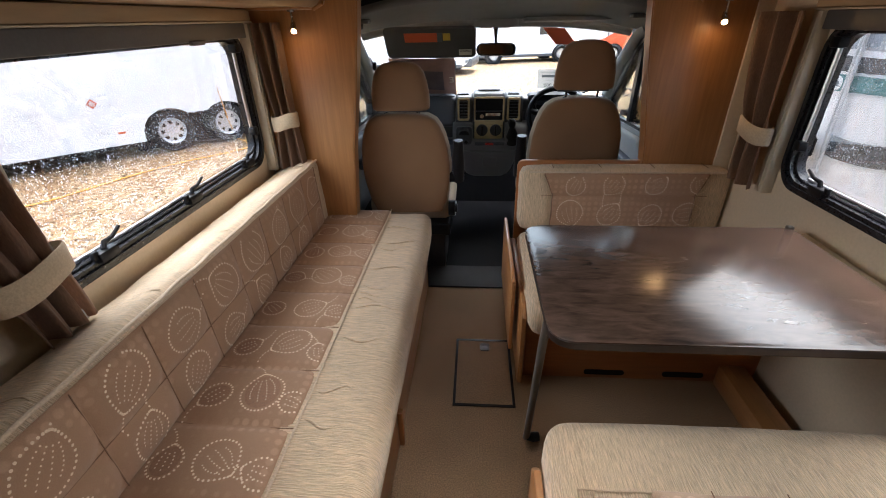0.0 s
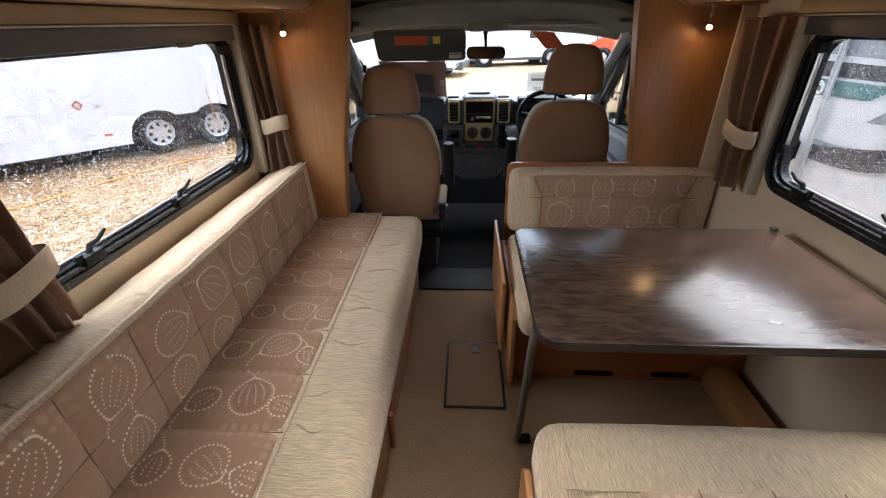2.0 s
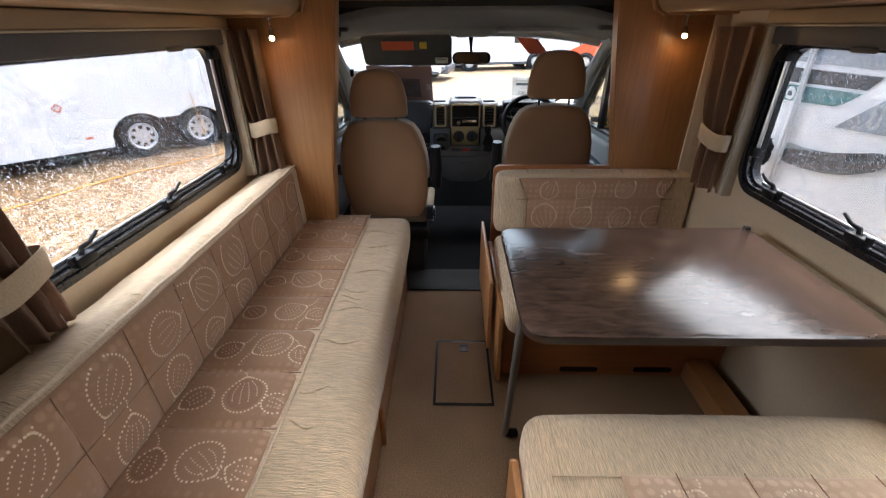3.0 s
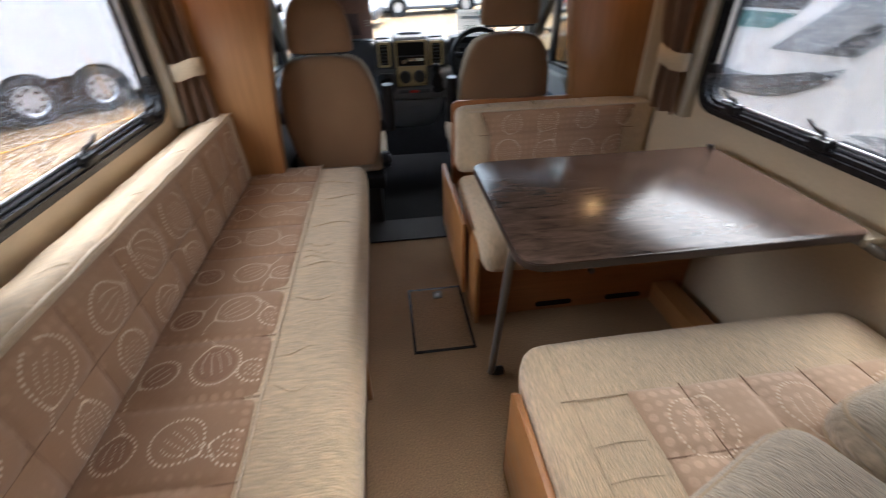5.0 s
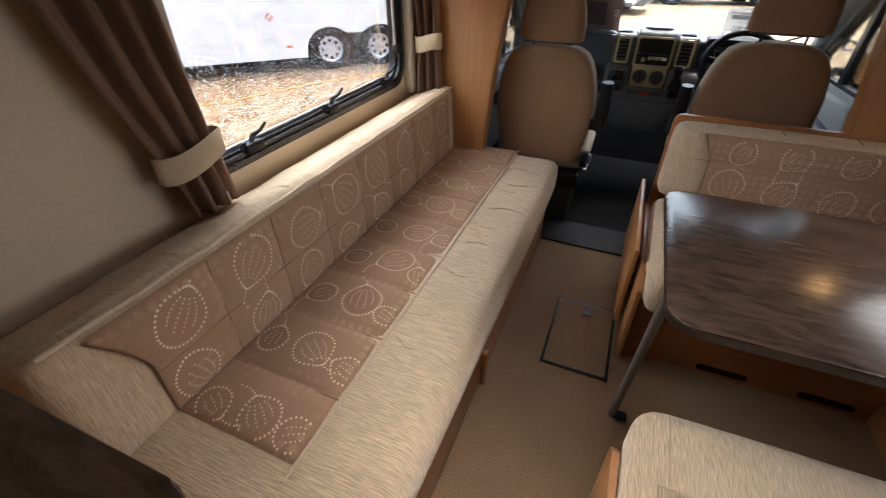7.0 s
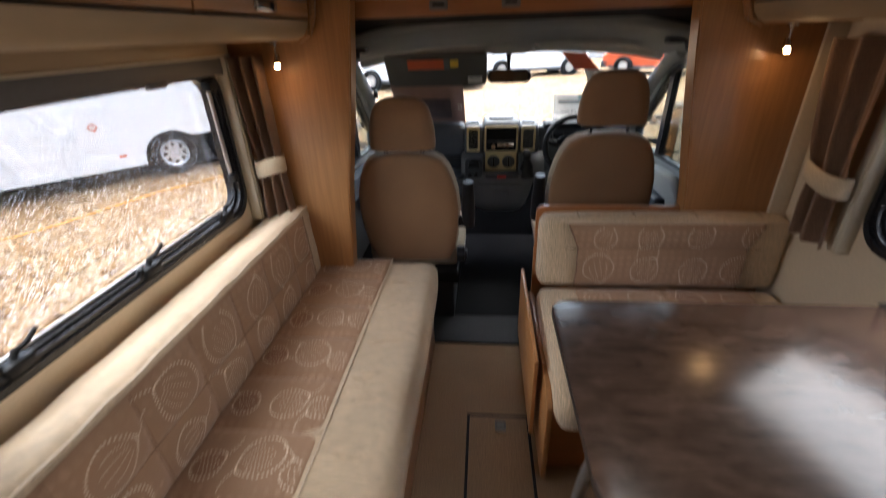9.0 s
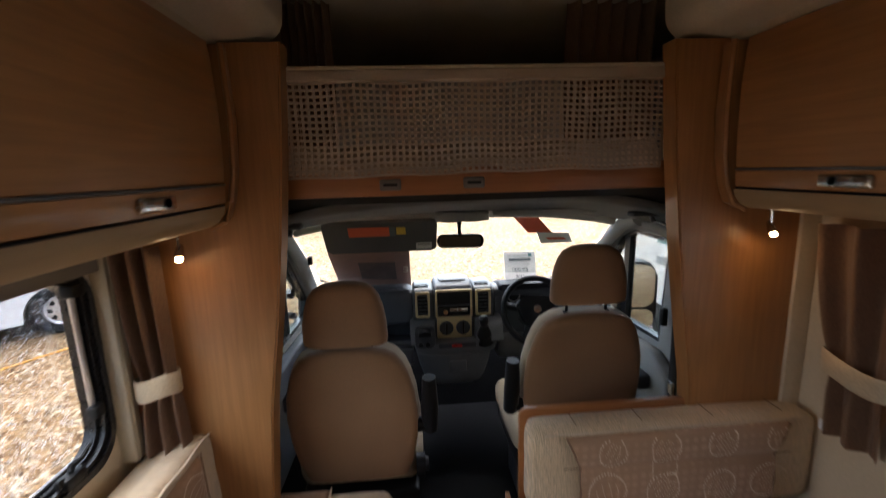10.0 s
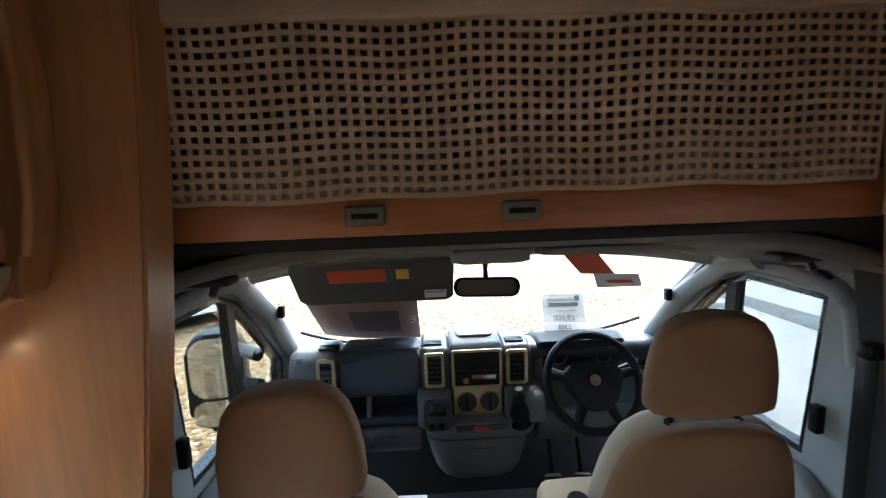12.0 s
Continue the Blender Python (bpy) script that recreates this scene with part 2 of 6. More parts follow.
M = {
    "cherry": surface("cherry_veneer", (0.41, 0.192, 0.068), 0.36, stretch=(14, 14, 0.8), scale=5, vary=0.13, bump=0.05, coat=0.15, distort=0.4),
    "cherry_flat": surface("cherry_veneer_lengthwise", (0.41, 0.192, 0.068), 0.36, stretch=(14, 0.8, 14), scale=5, vary=0.13, bump=0.05, coat=0.15, distort=0.4),
    "cherry_cross": surface("cherry_veneer_crosswise", (0.38, 0.150, 0.05), 0.38, stretch=(0.8, 14, 14), scale=5, vary=0.13, bump=0.05, distort=0.4),
    "walnut": walnut_top(),
    "steel_ring": surface("dull_steel_ring", (0.13, 0.125, 0.12), 0.5, 0.0, scale=90, vary=0.2, bump=0.1),
    "dark_edge": surface("dark_edge_strip", (0.035, 0.023, 0.018), 0.35, bump=0.05),
    "cream_sofa": surface("cream_chenille_sofa", (0.66, 0.505, 0.325), 0.85, stretch=(9, 130, 9), scale=3.2, vary=0.30, bump=0.9, depth=0.0022, sheen=0.3),
    "cream_dinette": surface("cream_chenille_dinette", (0.66, 0.505, 0.325), 0.85, stretch=(130, 9, 9), scale=3.2, vary=0.30, bump=0.9, depth=0.0022, sheen=0.3),
    "cream_loose": surface("grey_cream_chenille", (0.55, 0.46, 0.34), 0.88, stretch=(90, 12, 12), scale=3.4, vary=0.34, bump=1.0, depth=0.003, sheen=0.3),
    "piping": surface("cream_piping", (0.66, 0.53, 0.38), 0.8, scale=200, bump=0.2),
    "rose": patterned_fabric("rose_brown_velour", 1.0),
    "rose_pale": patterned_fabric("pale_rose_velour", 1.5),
    "print_pale": surface("pale_leaf_thread", (0.86, 0.72, 0.54), 0.8, scale=300, bump=0.2),
    "print_brown": surface("brown_leaf_velour", (0.31, 0.172, 0.102), 0.88, scale=300, vary=0.2, bump=0.2, sheen=0.2),
    # seam thread darkened so its colour draws the shade in sewn creases
    "seam": surface("sewn_seam_shadow_thread", (0.25, 0.150, 0.092), 0.9, scale=200, bump=0.1),
    "vinyl_floor": surface("fawn_carpet_floor", (0.335, 0.218, 0.122), 0.9, scale=200, vary=0.32, large=0.10, bump=0.5, depth=0.002),
    "cab_floor": surface("black_cab_rubber", (0.009, 0.0095, 0.011), 0.75, scale=160, vary=0.3, bump=0.4, depth=0.001, spec=0.08),
    "grey_step": surface("dark_grey_step_vinyl", (0.045, 0.046, 0.050), 0.55, scale=160, vary=0.3, bump=0.3, spec=0.18),
    "wall": surface("cream_wallboard", (0.62, 0.505, 0.355), 0.6, scale=90, vary=0.05, large=0.04, bump=0.15, depth=0.0006),
    "ceiling": surface("cream_ceiling_lining", (0.68, 0.60, 0.46), 0.7, scale=140, vary=0.05, bump=0.2, depth=0.0006),
    "pelmet": surface("fawn_pelmet_board", (0.36, 0.245, 0.13), 0.55, stretch=(10, 1, 10), scale=6, vary=0.08, bump=0.06),
    "channel": surface("cream_plastic_channel", (0.60, 0.53, 0.40), 0.4, scale=60, vary=0.04, bump=0.05),
    "black": surface("black_plastic", (0.012, 0.012, 0.013), 0.35, scale=200, vary=0.2, bump=0.12, spec=0.18),
    "rubber": surface("black_rubber_seal", (0.010, 0.010, 0.012), 0.30, scale=120, vary=0.2, bump=0.1, coat=0.3, spec=0.3),
    "alu": surface("brushed_aluminium", (0.62, 0.63, 0.65), 0.34, 1.0, stretch=(1, 0.02, 1), scale=220, vary=0.08, bump=0.08),
    "steel": surface("grey_painted_tube", (0.20, 0.19, 0.18), 0.4, 0.4, scale=120, vary=0.1, bump=0.05),
    "chrome": surface("satin_chrome", (0.66, 0.65, 0.63), 0.22, 1.0, scale=90, vary=0.05, bump=0.03),
    "grey_blind": surface("dark_grey_blind_bar", (0.11, 0.105, 0.10), 0.55, scale=120, vary=0.1, bump=0.1),
    "curtain": surface("brown_curtain_cloth", (0.33, 0.195, 0.12), 0.85, stretch=(60, 60, 12), scale=6, vary=0.2, bump=0.3, sheen=0.25),
    "tie": surface("cream_tieback_cloth", (0.56, 0.44, 0.29), 0.85, scale=160, vary=0.12, bump=0.3, sheen=0.2),
    "seat_tan": surface("tan_seat_cloth", (0.275, 0.150, 0.070), 0.75, scale=320, vary=0.12, bump=0.3, depth=0.0006, sheen=0.15),
    "seat_cream": surface("pale_seat_cloth", (0.52, 0.43, 0.31), 0.8, scale=320, vary=0.1, bump=0.3, depth=0.0006),
    "dash": surface("slate_dash_plastic", (0.066, 0.074, 0.090), 0.45, scale=400, vary=0.15, bump=0.3, depth=0.0004, spec=0.3),
    "dash_top": surface("dark_dash_top_plastic", (0.040, 0.045, 0.055), 0.36, scale=400, vary=0.15, bump=0.2, depth=0.0003, spec=0.5),
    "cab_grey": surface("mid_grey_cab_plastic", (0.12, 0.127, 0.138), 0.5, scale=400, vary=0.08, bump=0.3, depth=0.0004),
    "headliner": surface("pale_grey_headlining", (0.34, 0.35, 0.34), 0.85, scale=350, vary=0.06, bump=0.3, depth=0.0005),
    "dark_lining": surface("dark_grey_felt_lining", (0.045, 0.045, 0.045), 0.9, scale=300, vary=0.2, bump=0.3, spec=0.18),
    "gold_trim": surface("pale_gold_dash_trim", (0.56, 0.45, 0.25), 0.32, 0.25, stretch=(1, 30, 30), scale=5, vary=0.1, bump=0.04),
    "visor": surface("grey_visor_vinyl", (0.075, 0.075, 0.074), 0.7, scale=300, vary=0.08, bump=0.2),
    "orange": surface("orange_red_print", (0.62, 0.10, 0.03), 0.5, scale=80, vary=0.05, bump=0),
    "yellow": surface("yellow_print", (0.75, 0.50, 0.05), 0.5, scale=80, vary=0.05, bump=0),
    "paper": surface("white_paper", (0.80, 0.80, 0.80), 0.7, scale=80, vary=0.03, bump=0.03),
    "ink": surface("grey_print_ink", (0.12, 0.14, 0.16), 0.7, scale=80, vary=0.1, bump=0),
    "teal": surface("teal_vinyl_decal", (0.10, 0.24, 0.25), 0.3, scale=30, vary=0.08, bump=0),
    "grey_decal": surface("grey_vinyl_decal", (0.30, 0.33, 0.36), 0.3, scale=30, vary=0.06, bump=0),
    "dark_decal": surface("charcoal_vinyl_decal", (0.07, 0.075, 0.085), 0.3, scale=30, vary=0.1, bump=0),
    "white_body": surface("white_vehicle_gelcoat", (0.80, 0.81, 0.82), 0.25, scale=6, vary=0.02, large=0.03, bump=0.02, coat=0.4),
    "body_line": surface("pale_grey_panel_gap", (0.62, 0.63, 0.64), 0.5, scale=60, bump=0),
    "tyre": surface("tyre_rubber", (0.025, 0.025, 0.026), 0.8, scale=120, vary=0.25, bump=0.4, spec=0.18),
    "alloy": surface("silver_alloy_wheel", (0.62, 0.63, 0.65), 0.35, 0.6, scale=40, vary=0.06, bump=0.03),
    "dark_glass": surface("dark_vehicle_glass", (0.02, 0.025, 0.03), 0.06, scale=10, vary=0.1, bump=0, coat=0.6),
    "cable": surface("orange_mains_cable", (0.75, 0.36, 0.06), 0.5, scale=60, bump=0.05),
    "net": surface("cream_safety_net_web", (0.50, 0.40, 0.31), 0.9, scale=400, vary=0.15, bump=0.4),
    "net_cloth": surface("fawn_net_backing_cloth", (0.70, 0.55, 0.40), 0.9, scale=300, vary=0.12, bump=0.3),
    "luton_wall": surface("grey_cream_luton_board", (0.76, 0.69, 0.67), 0.7, scale=90, vary=0.06, bump=0.15),
    "gravel": gravel_material(),
    "glass": glass_material("window_acrylic", (0.535, 0.545, 0.545)),
    "screen_glass": glass_material("windscreen_glass", (0.50, 0.53, 0.515)),
    "mirror": surface("mirror_glass", (0.55, 0.57, 0.58), 0.05, 1.0, scale=5, vary=0.01, bump=0),
    "dim_mirror": surface("dipped_mirror_glass", (0.35, 0.36, 0.37), 0.06, 1.0, scale=5, vary=0.01, bump=0),
    "wheel_black": surface("black_steering_plastic", (0.014, 0.015, 0.018), 0.45, scale=300, vary=0.2, bump=0.2, spec=0.18),
    "seam_cream": surface("cream_seam_thread", (0.58, 0.45, 0.30), 0.9, scale=200, bump=0.1),
    "drop": drop_material(),
    "bulb": glow_material("warm_spot_lens", (1.0, 0.60, 0.27), 20.0),
    "poster": surface("brown_poster_film", (0.30, 0.17, 0.13), 0.5, scale=20, vary=0.1, bump=0),
    "poster_dark": surface("dark_poster_print", (0.12, 0.085, 0.08), 0.5, scale=12, vary=0.3, bump=0),
    "red_lamp": surface("red_button_lens", (0.5, 0.02, 0.015), 0.3, scale=60, bump=0),
}


# ---- mesh tools ----
def thing(name, at, label, category, group="", kind=""):
    ob = new(name)
    ob.matrix_basis = Matrix.Translation(at)
    ob.empty_display_size = 0.05
    return tagged(ob, label, category, group, kind)


def mesh_of(name, bm, material, sharp=35):
    me = bpy.data.meshes.new(name)
    bmesh.ops.recalc_face_normals(bm, faces=bm.faces[:])
    bm.to_mesh(me)
    bm.free()
    me.polygons.foreach_set("use_smooth", [True] * len(me.polygons))
    me.set_sharp_from_angle(angle=radians(sharp))
    me.materials.append(M[material])
    return me


def part(name, bm, material, parent, label="", kind="", sharp=35):
    ob = new(name, mesh_of(name, bm, material, sharp))
    ob.parent = parent
    if parent.type == "EMPTY":
        ob.matrix_parent_inverse = parent.matrix_basis.inverted()
    return tagged(ob, label, kind=kind)


def solid(name, bm, material, label, category="", kind="structure", sharp=35):
    return tagged(new(name, mesh_of(name, bm, material, sharp)), label, category, kind=kind)


def box(x0, x1, y0, y1, z0, z1, bevel=0.0, seg=2, bm=None):
    bm = bm or bmesh.new()
    vs = [bm.verts.new(p) for p in ((x0, y0, z0), (x1, y0, z0), (x1, y1, z0), (x0, y1, z0), (x0, y0, z1), (x1, y0, z1), (x1, y1, z1), (x0, y1, z1))]
    fs = [bm.faces.new([vs[i] for i in f]) for f in ((3, 2, 1, 0), (4, 5, 6, 7), (0, 1, 5, 4), (1, 2, 6, 5), (2, 3, 7, 6), (3, 0, 4, 7))]
    if bevel:
        es = list({e for f in fs for e in f.edges})
        bmesh.ops.bevel(bm, geom=es, offset=bevel, segments=seg, profile=0.5, affect="EDGES")
    return bm


def prism(points, axis, a, b, bevel=0.0, seg=2, bm=None):
    """A polygon in the plane across the axis, drawn from a to b along it."""
    bm = bm or bmesh.new()

    def at(p, s):
        q = list(p)
        q.insert("xyz".index(axis), s)
        return q
    lo, hi = [[bm.verts.new(at(p, s)) for p in points] for s in (a, b)]
    n = len(points)
    fs = [bm.faces.new(lo[::-1]), bm.faces.new(hi)] + [bm.faces.new((lo[i], lo[(i + 1) % n], hi[(i + 1) % n], hi[i])) for i in range(n)]
    if bevel:
        es = list({e for f in fs[:2] for e in f.edges})
        bmesh.ops.bevel(bm, geom=es, offset=bevel, segments=seg, profile=0.5, affect="EDGES")
    return bm


def round_rect(u0, u1, v0, v1, r, n=6):
    pts = []
    for cu, cv, a0 in ((u1 - r, v1 - r, 0), (u0 + r, v1 - r, 90), (u0 + r, v0 + r, 180), (u1 - r, v0 + r, 270)):
        for k in range(n + 1):
            a = radians(a0 + 90 * k / n)
            pts.append((cu + r * math.cos(a), cv + r * math.sin(a)))
    return pts


def ring(outer, inner, axis, a, b, bm=None):
    """A frame between two outlines of equally many points, with its depth along the axis."""
    bm = bm or bmesh.new()

    def at(p, s):
        q = list(p)
        q.insert("xyz".index(axis), s)
        return bm.verts.new(q)
    n = len(outer)
    o0, o1, i0, i1 = [at(p, a) for p in outer], [at(p, b) for p in outer], [at(p, a) for p in inner], [at(p, b) for p in inner]
    for k in range(n):
        j = (k + 1) % n
        for q in ((o0[k], o0[j], o1[j], o1[k]), (i0[j], i0[k], i1[k], i1[j]), (o1[k], o1[j], i1[j], i1[k]), (o0[j], o0[k], i0[k], i0[j])):
            bm.faces.new(q)
    return bm


def tube(points, r, n=10, bm=None):
    bm = bm or bmesh.new()
    pts = [Vector(p) for p in points]
    rings = []
    for i, p in enumerate(pts):
        d = (pts[min(i + 1, len(pts) - 1)] - pts[max(i - 1, 0)]).normalized()
        side = d.cross(Vector((0.13, 0.21, 1)) if abs(d.z) < 0.9 else Vector((1, 0.1, 0))).normalized()
        up = side.cross(d)
        rr = r[i] if isinstance(r, (list, tuple)) else r
        rings.append([bm.verts.new(p + rr * (math.cos(2 * math.pi * k / n) * side + math.sin(2 * math.pi * k / n) * up)) for k in range(n)])
    for a, b in zip(rings, rings[1:]):
        for k in range(n):
            bm.faces.new((a[k], a[(k + 1) % n], b[(k + 1) % n], b[k]))
    bm.faces.new(rings[0][::-1]), bm.faces.new(rings[-1])
    return bm


def smooth(points, n=4):
    """A rounded line through the points."""
    p = [Vector(q) for q in points]
    p = [p[0] * 2 - p[1]] + p + [p[-1] * 2 - p[-2]]
    out = []
    for i in range(1, len(p) - 2):
        for k in range(n):
            t = k / n
            a, b, c, d = p[i - 1], p[i], p[i + 1], p[i + 2]
            out.append(tuple(0.5 * (2 * b + (c - a) * t + (2 * a - 5 * b + 4 * c - d) * t * t + (3 * b - a - 3 * c + d) * t ** 3)))
    return out + [tuple(p[-2])]


def moulding(points, x0, x1, bow=0.0, round_ends=0.02, n=20):
    """A moulded body along x: a profile in y and z, its ends drawn in, bowed towards the far side at the flanks."""
    bm = bmesh.new()
    cy, cz = sum(p[0] for p in points) / len(points), sum(p[1] for p in points) / len(points)
    rings = []
    for i in range(n + 1):
        u = 0.5 - 0.5 * math.cos(math.pi * i / n)
        x = x0 + (x1 - x0) * u
        e = min(x - x0, x1 - x)
        k = 1 - 0.12 * max(0, 1 - e / round_ends) ** 2
        rings.append([bm.verts.new((x, cy + (y - cy) * k + bow * x * x, cz + (z - cz) * k)) for y, z in points])
    m = len(points)
    for a, b in zip(rings, rings[1:]):
        for k in range(m):
            bm.faces.new((a[k], a[(k + 1) % m], b[(k + 1) % m], b[k]))
    bm.faces.new(rings[0][::-1]), bm.faces.new(rings[-1])
    return bm


def loft(levels, n=24, power=2.6, bm=None):
    """Rings of superellipses: (centre x, centre y, z, half width, half depth)."""
    bm = bm or bmesh.new()
    rings = []
    for cx, cy, z, w, d in levels:
        rg = []
        for k in range(n):
            a = 2 * math.pi * k / n
            c, s = math.cos(a), math.sin(a)
            rg.append(bm.verts.new((cx + w * math.copysign(abs(c) ** (2 / power), c), cy + d * math.copysign(abs(s) ** (2 / power), s), z)))
        rings.append(rg)
    for a, b in zip(rings, rings[1:]):
        for k in range(n):
            bm.faces.new((a[k], a[(k + 1) % n], b[(k + 1) % n], b[k]))
    bm.faces.new(rings[0][::-1]), bm.faces.new(rings[-1])
    return bm


def cushion(x0, x1, y0, y1, z0, z1, r, bulge=0.01, step=0.03, rough=0.002, shape=None):
    """A stuffed block: rounded edges, swollen faces and slight unevenness. shape bends its points."""
    bm = bmesh.new()
    lo, hi = Vector((x0, y0, z0)), Vector((x1, y1, z1))
    c, h = (lo + hi) / 2, (hi - lo) / 2
    for ax in range(3):
        u, v = [i for i in range(3) if i != ax]
        nu, nv = max(4, int(2 * h[u] / step)), max(4, int(2 * h[v] / step))
        for s in (-1, 1):
            g = []
            for i in range(nu + 1):
                row = []
                for j in range(nv + 1):
                    p = Vector()
                    p[ax], p[u], p[v] = s * h[ax], h[u] * (2 * i / nu - 1), h[v] * (2 * j / nv - 1)
                    row.append(bm.verts.new(p))
                g.append(row)
            for i in range(nu):
                for j in range(nv):
                    bm.faces.new((g[i][j], g[i + 1][j], g[i + 1][j + 1], g[i][j + 1]))
    bmesh.ops.remove_doubles(bm, verts=bm.verts[:], dist=1e-4)
    for vert in bm.verts:
        p = vert.co.copy()
        core = Vector([max(-h[i] + r, min(h[i] - r, p[i])) for i in range(3)])
        d = p - core
        q = core + d.normalized() * r if d.length > 1e-6 else p
        f = Vector([q[i] / h[i] for i in range(3)])
        for i in range(3):
            o = [k for k in range(3) if k != i]
            w = max(0, 1 - f[o[0]] ** 4) * max(0, 1 - f[o[1]] ** 4)
            q[i] += math.copysign(bulge, f[i]) * w * abs(f[i]) ** 3
        q += c
        q += Vector((noise.noise(q * 9), noise.noise(q * 9 + Vector((7, 3, 1))), noise.noise(q * 9 + Vector((1, 8, 5))))) * rough
        vert.co = shape(q) if shape else q
    return bm


class Panel:
    """A quilted upholstery panel on a surface: origin, two directions, sewn lines and stuffing."""

    def __init__(self, origin, u, v, lu, lv, seams, puff, bend=None, edge=None):
        self.o, self.u, self.v = Vector(origin), Vector(u).normalized(), Vector(v).normalized()
        self.n = self.u.cross(self.v)
        self.lu, self.lv, self.seams, self.puff, self.bend, self.edge = lu, lv, seams, puff, bend, edge

    def height(self, a, b):
        e = min(a, self.lu - a, b, self.lv - b)
        if self.edge:
            e = min(e, self.edge(a, b))
        h = self.puff * (1 - math.exp(-(max(e, 0) / 0.025) ** 1.2))
        for kind, at, s0, s1 in self.seams:
            across, along = (a - at, b) if kind == "u" else (b - at, a)
            if s0 <= along <= s1:
                fade = min(1, (along - s0) / 0.05 + (0.0 if s0 > 0.01 else 1), (s1 - along) / 0.05 + (0.0 if s1 < (self.lv if kind == "u" else self.lu) - 0.01 else 1))
                h -= fade * self.puff * 0.9 * math.exp(-(abs(across) / 0.016) ** 1.1)
        return max(h, 0.08 * self.puff)

    def at(self, a, b, lift=0.0):
        w = self.o + self.u * a + self.v * b
        wob = 0.0018 * noise.noise(w * 8)
        p = w + self.n * (self.height(a, b) + lift + wob)
        return self.bend(p) if self.bend else p

    def mesh(self, step=0.009, outline=None):
        bm = bmesh.new()
        nu, nv = int(self.lu / step), int(self.lv / step)
        g = [[bm.verts.new(self.at(self.lu * i / nu, self.lv * j / nv, 0.002 if 0 < i < nu and 0 < j < nv else -0.006)) for j in range(nv + 1)] for i in range(nu + 1)]
        for i in range(nu):
            for j in range(nv):
                a, b = self.lu * (i + 0.5) / nu, self.lv * (j + 0.5) / nv
                if outline is None or outline(a, b):
                    bm.faces.new((g[i][j], g[i + 1][j], g[i + 1][j + 1], g[i][j + 1]))
        bmesh.ops.delete(bm, geom=[v for v in bm.verts if not v.link_faces], context="VERTS")
        return bm

    def seam_meshes(self):
        for kind, at, s0, s1 in self.seams:
            pts = []
            n = max(6, int((s1 - s0) / 0.02))
            for k in range(n + 1):
                s = s0 + (s1 - s0) * k / n
                pts.append(self.at(*((at, s) if kind == "u" else (s, at)), 0.0034))
            yield tube(pts, 0.0014, 5)

    def dot(self, bm, a, b, r):
        if not (0.012 < a < self.lu - 0.012 and 0.012 < b < self.lv - 0.012):
            return
        bm.faces.new([bm.verts.new(self.at(a + r * math.cos(k * math.pi / 3), b + r * math.sin(k * math.pi / 3), 0.0042)) for k in range(6)])

    def leaf(self, pale, brown, a, b, size, turn, kind):
        """A dotted leaf: outline, fan of veins, stem; some have a brown heart."""
        ca, sa = math.cos(turn), math.sin(turn)

        def put(x, y):
            return a + ca * x - sa * y, b + sa * x + ca * y
        step = 0.0095
        n = int(2.7 * size / step)
        for k in range(n):
            th = 2 * math.pi * k / n
            pinch = 1 - 0.55 * max(0, -math.sin(th)) ** 2
            self.dot(pale, *put(0.44 * size * math.cos(th) * pinch, 0.5 * size * math.sin(th)), 0.0034)
        for q in (-1.2, 0.0, 1.2) if size < 0.105 else (-1.6, -0.55, 0.55, 1.6):
            m = int(0.66 * size / 0.0095)
            for k in range(2, m + 1):
                s = k / m
                self.dot(pale, *put(q * 0.155 * size * math.sin(1.9 * s) ** 0.8, (-0.44 + 0.70 * s * (1 - 0.07 * q * q)) * size), 0.0022)
        for k in range(1, 6):
            self.dot(pale, *put(0.01 * k * k * 0.1, -0.5 * size - k * step), 0.0028)
        if kind:
            rim = [put(0.36 * size * math.cos(2 * math.pi * k / 28), 0.43 * size * math.sin(2 * math.pi * k / 28)) for k in range(28)]
            grid = 7
            pts = [[(a + (p[0] - a) * g / grid, b + (p[1] - b) * g / grid) for p in rim] for g in range(1, grid + 1)]
            ok = all(0.012 < p[0] < self.lu - 0.012 and 0.012 < p[1] < self.lv - 0.012 for p in rim)
            if ok:
                rows = [[brown.verts.new(self.at(*p, 0.0032)) for p in rr] for rr in pts]
                mid = brown.verts.new(self.at(a, b, 0.0032))
                for k in range(28):
                    brown.faces.new((mid, rows[0][k], rows[0][(k + 1) % 28]))
                for r0, r1 in zip(rows, rows[1:]):
                    for k in range(28):
                        brown.faces.new((r0[k], r0[(k + 1) % 28], r1[(k + 1) % 28], r1[k]))

    def build(self, parent, seed, spacing, rows, name="patterned_panel", outline=None, cloth="rose", first=0.0):
        """rows of leaves: distance from the lower edge, leaf size, share with a brown heart."""
        rnd = random.Random(seed)
        pad = part(name, self.mesh(outline=outline), cloth, parent, "rose-brown velour with a dotted leaf pattern")
        for bm in self.seam_meshes():
            part("seam", bm, "seam", pad)
        pale, brown = bmesh.new(), bmesh.new()
        for k, (b, size, share) in enumerate(rows):
            a = first + spacing * (0.5 if k % 2 else 0.42)
            q = k
            while a < self.lu:
                turn = ((0.5, 2.7, -0.5, 1.9, -2.6)[q % 5]) + rnd.uniform(-0.3, 0.3)
                if outline is None or outline(a - 0.07, b):
                    self.leaf(pale, brown, a + rnd.uniform(-0.012, 0.012), b + rnd.uniform(-0.008, 0.008), size * rnd.uniform(0.88, 1.08), turn, rnd.random() < share)
                a += spacing
                q += 1
